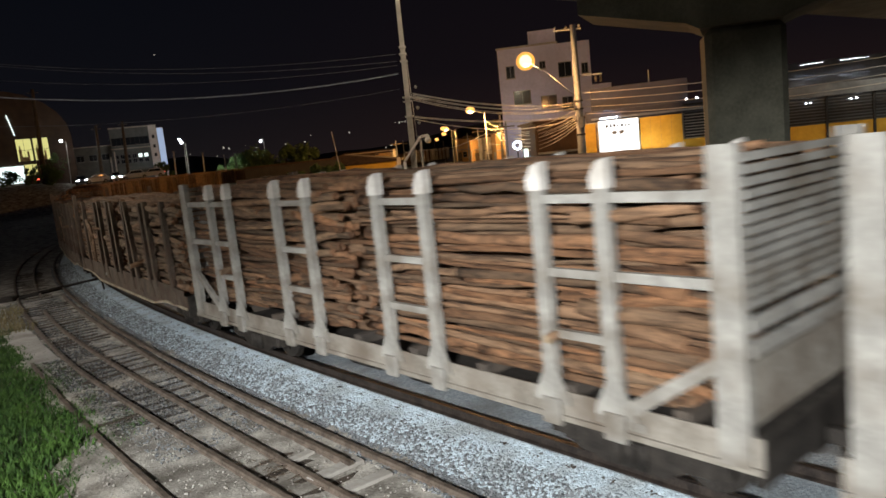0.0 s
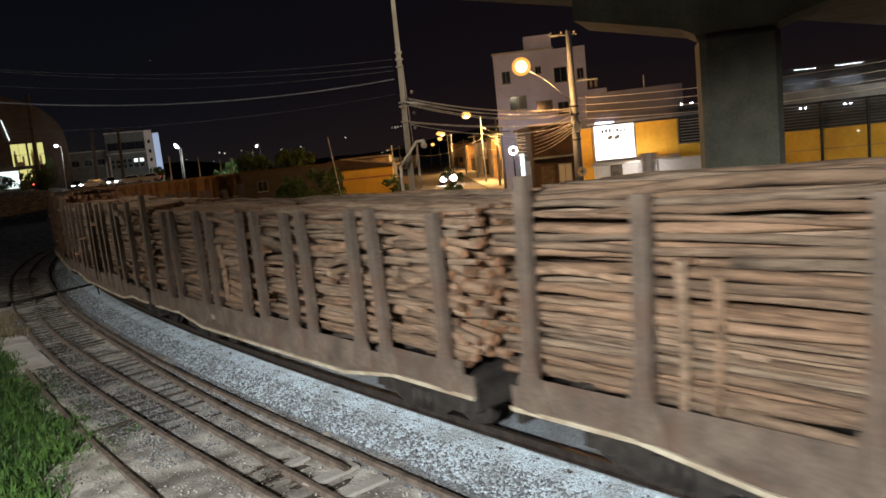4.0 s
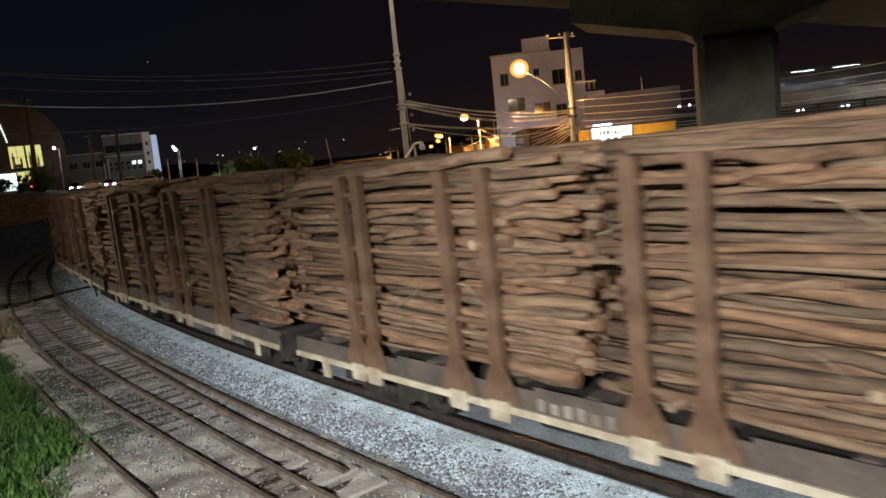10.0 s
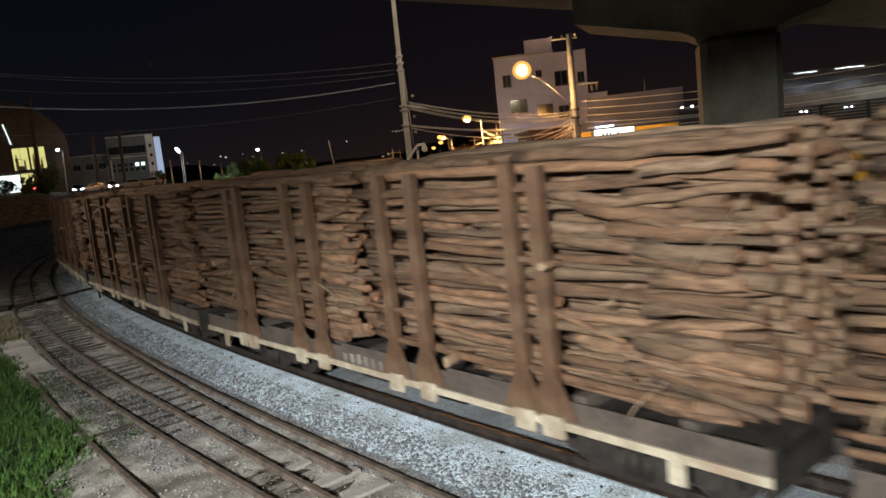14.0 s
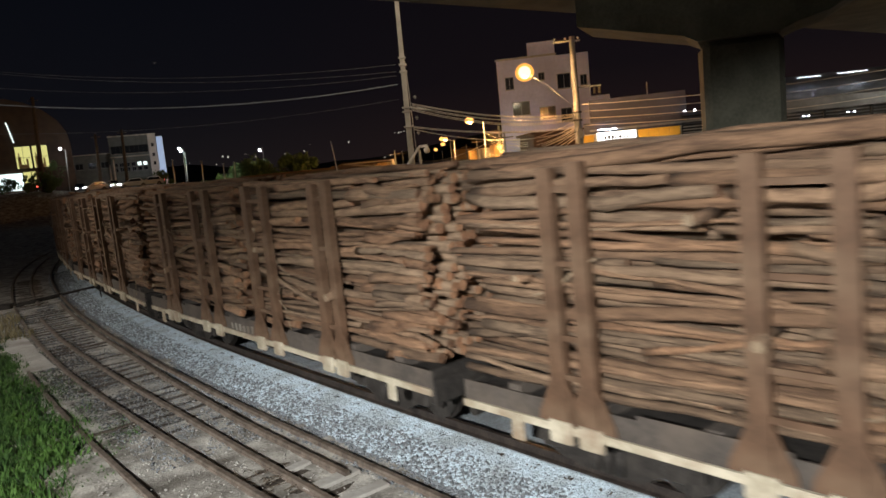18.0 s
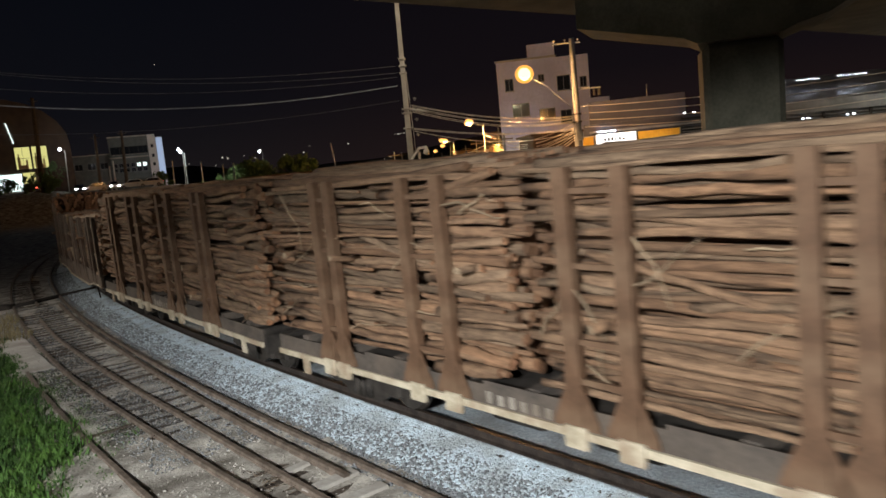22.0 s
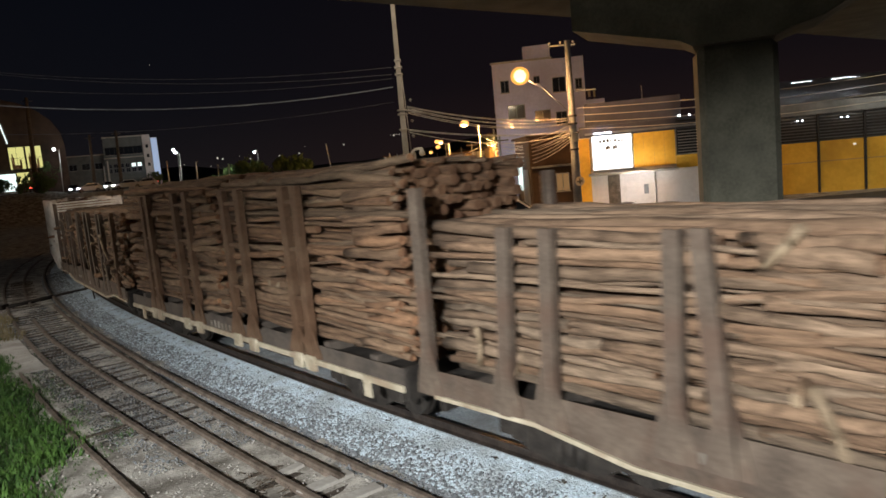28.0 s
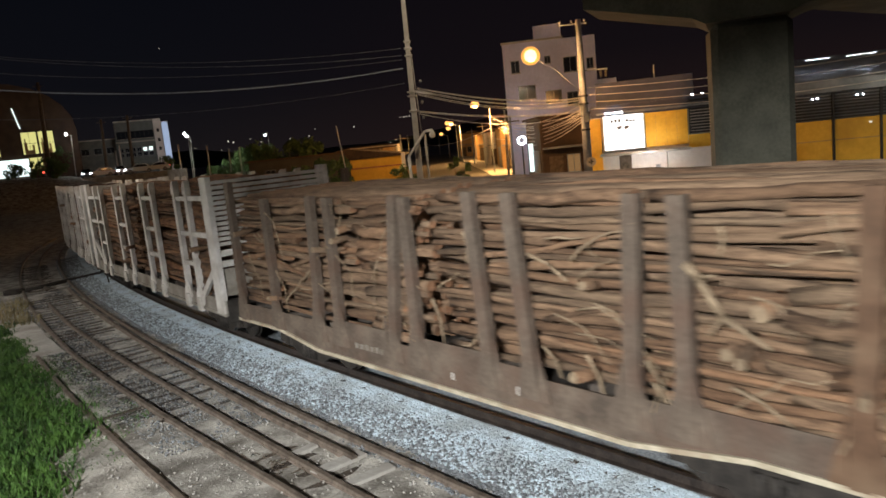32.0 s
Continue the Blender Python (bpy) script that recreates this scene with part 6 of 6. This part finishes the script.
def wagon_cream(n, length, top, seed, sticks):
    w = empty("log_wagon", None, "red-brown wagon with cream post sockets, heaped with long logs", "freight wagon", "log train")
    underframe(w, length, GRIME, False, 0.07, CREAM, GRIME)
    rng = random.Random(seed)
    for side in (-1, 1):
        for c, hg in ((-4.0, 0.20), (-1.65, 0.36), (1.02, 0.35), (3.32, 0.21)):
            for x in (c - hg, c + hg):
                stanchion(w, x, side, 0.20, 1.12, 3.90 + rng.uniform(-0.03, 0.03), BROWN, 0.21, 0.012 * rng.uniform(-1, 1))
                part("post_socket", boxes((x - 0.15, x + 0.15, min(side * (HALF - 0.04), side * (HALF + 0.03)), max(side * (HALF - 0.04), side * (HALF + 0.03)), 0.90, 1.15), bevel=0.012), CREAM, w, "cream painted steel socket")
            for z in (1.62, 2.05, 2.85, 3.62):
                part("spacer", boxes((c - hg + 0.1, c + hg - 0.1, min(side * (HALF - 0.06), side * (HALF - 0.02)), max(side * (HALF - 0.06), side * (HALF - 0.02)), z, z + 0.06)), BROWN, w)
        for x in (-2.5, 0.0, 2.5):
            part("kick_plate", boxes((x - 0.75, x + 0.75, min(side * (HALF - 0.046), side * (HALF - 0.03)), max(side * (HALF - 0.046), side * (HALF - 0.03)), 1.13, 1.40)), GRIME, w)
        for x in (-length / 2 + 0.9, length / 2 - 0.9):
            part("step_bracket", boxes((x - 0.09, x + 0.09, min(side * (HALF - 0.03), side * HALF), max(side * (HALF - 0.03), side * HALF), 0.78, 1.08)), CREAM, w)
    part("lettering", bars(-0.7, -HALF + 0.028, 1.13, 1.3, 0.15, 7, seed, 0.5), GRIMYWHITE, w, "smudged white painted characters")
    load(w, seed, top + 0.03, length / 2 + 0.08, 0.13, rng.uniform(-0.15, 0.15), sticks)
    return w


def wagon_white(n, length, top, seed, sticks):
    # later wagons: lighter paint makes up for light missing on them
    paint = BRIGHTWHITE if n > 8 else WHITE
    w = empty("log_wagon", None, "white painted wagon with ladder-braced posts and end walls, loaded with logs", "freight wagon", "log train")
    underframe(w, length, GRIMYWHITE, False, 0.04, GRIMYWHITE, GRIME)
    e = length / 2 - 0.12
    for side in (-1, 1):
        y0, y1 = sorted((side * (HALF - 0.09), side * (HALF - 0.02)))
        pairs = ((-4.4, 0.42), (-1.5, 0.52), (1.5, 0.52), (4.4, 0.42))
        for c, hg in pairs:
            for x in (c - hg, c + hg):
                stanchion(w, x, side, 0.18, 1.20, 3.54, paint, 0.16)
                bm = bmesh.new()
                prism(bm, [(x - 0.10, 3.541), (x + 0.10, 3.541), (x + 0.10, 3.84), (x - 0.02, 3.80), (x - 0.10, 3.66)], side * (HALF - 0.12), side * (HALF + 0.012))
                part("post_cap", bm, BRIGHTWHITE, w, "bright white pointed post cap")
                part("post_socket", boxes((x - 0.13, x + 0.13, min(side * (HALF - 0.04), side * (HALF + 0.04)), max(side * (HALF - 0.04), side * (HALF + 0.04)), 0.96, 1.26), bevel=0.012), paint, w)
            for z in (1.95, 2.62, 3.40):
                part("rung", boxes((c - hg + 0.09, c + hg - 0.09, y0, y1, z, z + 0.09)), paint, w)
        for d in (-1, 1):
            stanchion(w, d * (e - 0.12), side, 0.42 if n > 8 else 0.30, 1.05, 3.88, paint)
            for z in (2.62, 3.40):
                xa, xb = sorted((d * (e - 0.27), d * 4.91))
                part("rail_bar", boxes((xa, xb, y0, y1, z, z + 0.10)), paint, w)
            bm = bmesh.new()
            prism(bm, [(d * (e - 0.27), 2.02), (d * (e - 0.27), 1.86), (d * 5.05, 1.26), (d * 4.93, 1.36)], y0, y1)
            part("diagonal_brace", bm, paint, w)
    for d in (-1, 1):
        for i in range(13):
            z = 2.46 + i * 0.105
            part("end_board", boxes((d * e - 0.03, d * e + 0.03, -HALF + 0.12, HALF - 0.12, z, z + 0.07)), paint, w)
        for z in (2.02, 2.24):
            part("end_rail", boxes((d * e - 0.04, d * e + 0.04, -HALF + 0.12, HALF - 0.12, z, z + 0.13), bevel=0.01), paint, w)
        part("end_panel", boxes((d * e - 0.025, d * e + 0.025, -HALF + 0.12, HALF - 0.12, 1.41, 1.98)), GRIMYWHITE, w)
    part("lettering", bars(4.6, -HALF + 0.0, 1.12, 0.6, 0.10, 6, seed), paint, w, "white painted characters")
    load(w, seed, top, length / 2 - 0.35, 0.12, 0.0, sticks, WARMLOGS)
    return w


# the train in order: kind, place of its rear coupling up the line at the start, height of the load, loose sticks
GAP_FRONT = -4.5
TRAIN = [
    ("white", 8.77, 3.66, 0), ("brown", 22.14, 3.46, 4), ("brown", 34.52, 3.34, 4), ("brown", 47.16, (3.49, 3.44), 5),
    ("cream", 59.86, 3.88, 8), ("cream", 72.13, 3.92, 6), ("cream", 84.61, 3.90, 8), ("cream", 96.74, 3.86, 10),
    ("cream", 108.78, 3.84, 10), ("cream", 121.15, 3.92, 12), ("cream", 133.56, 3.88, 6), ("brown", 145.55, 3.22, 4),
    ("cream", 158.24, 3.94, 6), ("brown", 171.0, 3.40, 18), ("white", 184.3, 3.60, 0), ("white", 197.6, 3.60, 0),
]
WAGONS = []
MAKERS = {"white": wagon_white, "brown": wagon_brown, "cream": wagon_cream}


def make_train():
    front = GAP_FRONT - 13.3
    order = [("white", GAP_FRONT, 3.60, 0)] + TRAIN
    for i, (kind, rear, top, sticks) in enumerate(order):
        pitch = rear - front
        w = MAKERS[kind](i, pitch - 0.62, top, 100 + i, sticks)
        WAGONS.append((w, (front + rear) / 2, pitch / 2 - 2.06))
        front = max(rear, GAP_FRONT)


make_train()


# ---------------------------------------------------------------- what moves
def travelled(t):
    """Metres that the train has gone: it slows a little."""
    return 5.915 * t - 0.0361 * t * t + 0.000361 * t ** 3 + 0.17 * max(0.0, t - 31) ** 2


def wagon_pose(mid, reach, t):
    """Both bogies stand on the line."""
    s = mid - travelled(t)
    xa, ya, _ = on_line(s - reach, -HALF)
    xb, yb, _ = on_line(s + reach, -HALF)
    return pose((xa + xb) / 2, (ya + yb) / 2, 0, 0, 0, math.degrees(math.atan2(ya - yb, xa - xb)))


def motions():
    steps = [i * 0.5 for i in range(65)]
    for w, mid, reach in WAGONS:
        walk(w, [(t, wagon_pose(mid, reach, t)) for t in steps])
        inside = [i * 0.1 for i in range(321) if -12 < mid - travelled(i * 0.1) < 24]
        times = sorted({0.0, 32.0, *inside})
        for b in [c for c in w.children if c.name.startswith("bogie")]:
            for a in [c for c in b.children if c.name.startswith("wheelset")]:
                x = a.matrix_basis.translation.x
                if inside:
                    lo, hi = travelled(inside[0]), travelled(inside[-1])
                else:
                    lo = hi = 0.0
                walk(a, [(t, pose(x, 0, 0.40) @ Matrix.Rotation((min(max(travelled(t), lo), hi) - lo) / 0.40, 4, "Y")) for t in times])
    move_cars()


def move_cars():
    """A car waits up the street with its headlights on, then comes down and turns away."""
    walk(MOVING_CAR, [(0.0, pose(1.5, 82.6, 0.36, 0, 0, -90)), (5.5, pose(1.5, 82.4, 0.36, 0, 0, -90)), (8.0, pose(1.5, 82.0, 0.36, 0, 0, -90)), (10.0, pose(1.1, 72, 0.36, 0, 0, -92)), (12.0, pose(0.4, 54, 0.37, 0, 0, -93)), (14.0, pose(-1.6, 38, 0.39, 0, 0, -120)), (16.0, pose(-5.5, 32.6, 0.40, 0, 0, -160)), (18.0, pose(-6.2, 32.3, 0.40, 0, 0, -165)), (32.0, pose(-6.2, 32.3, 0.40, 0, 0, -165))])


motions()
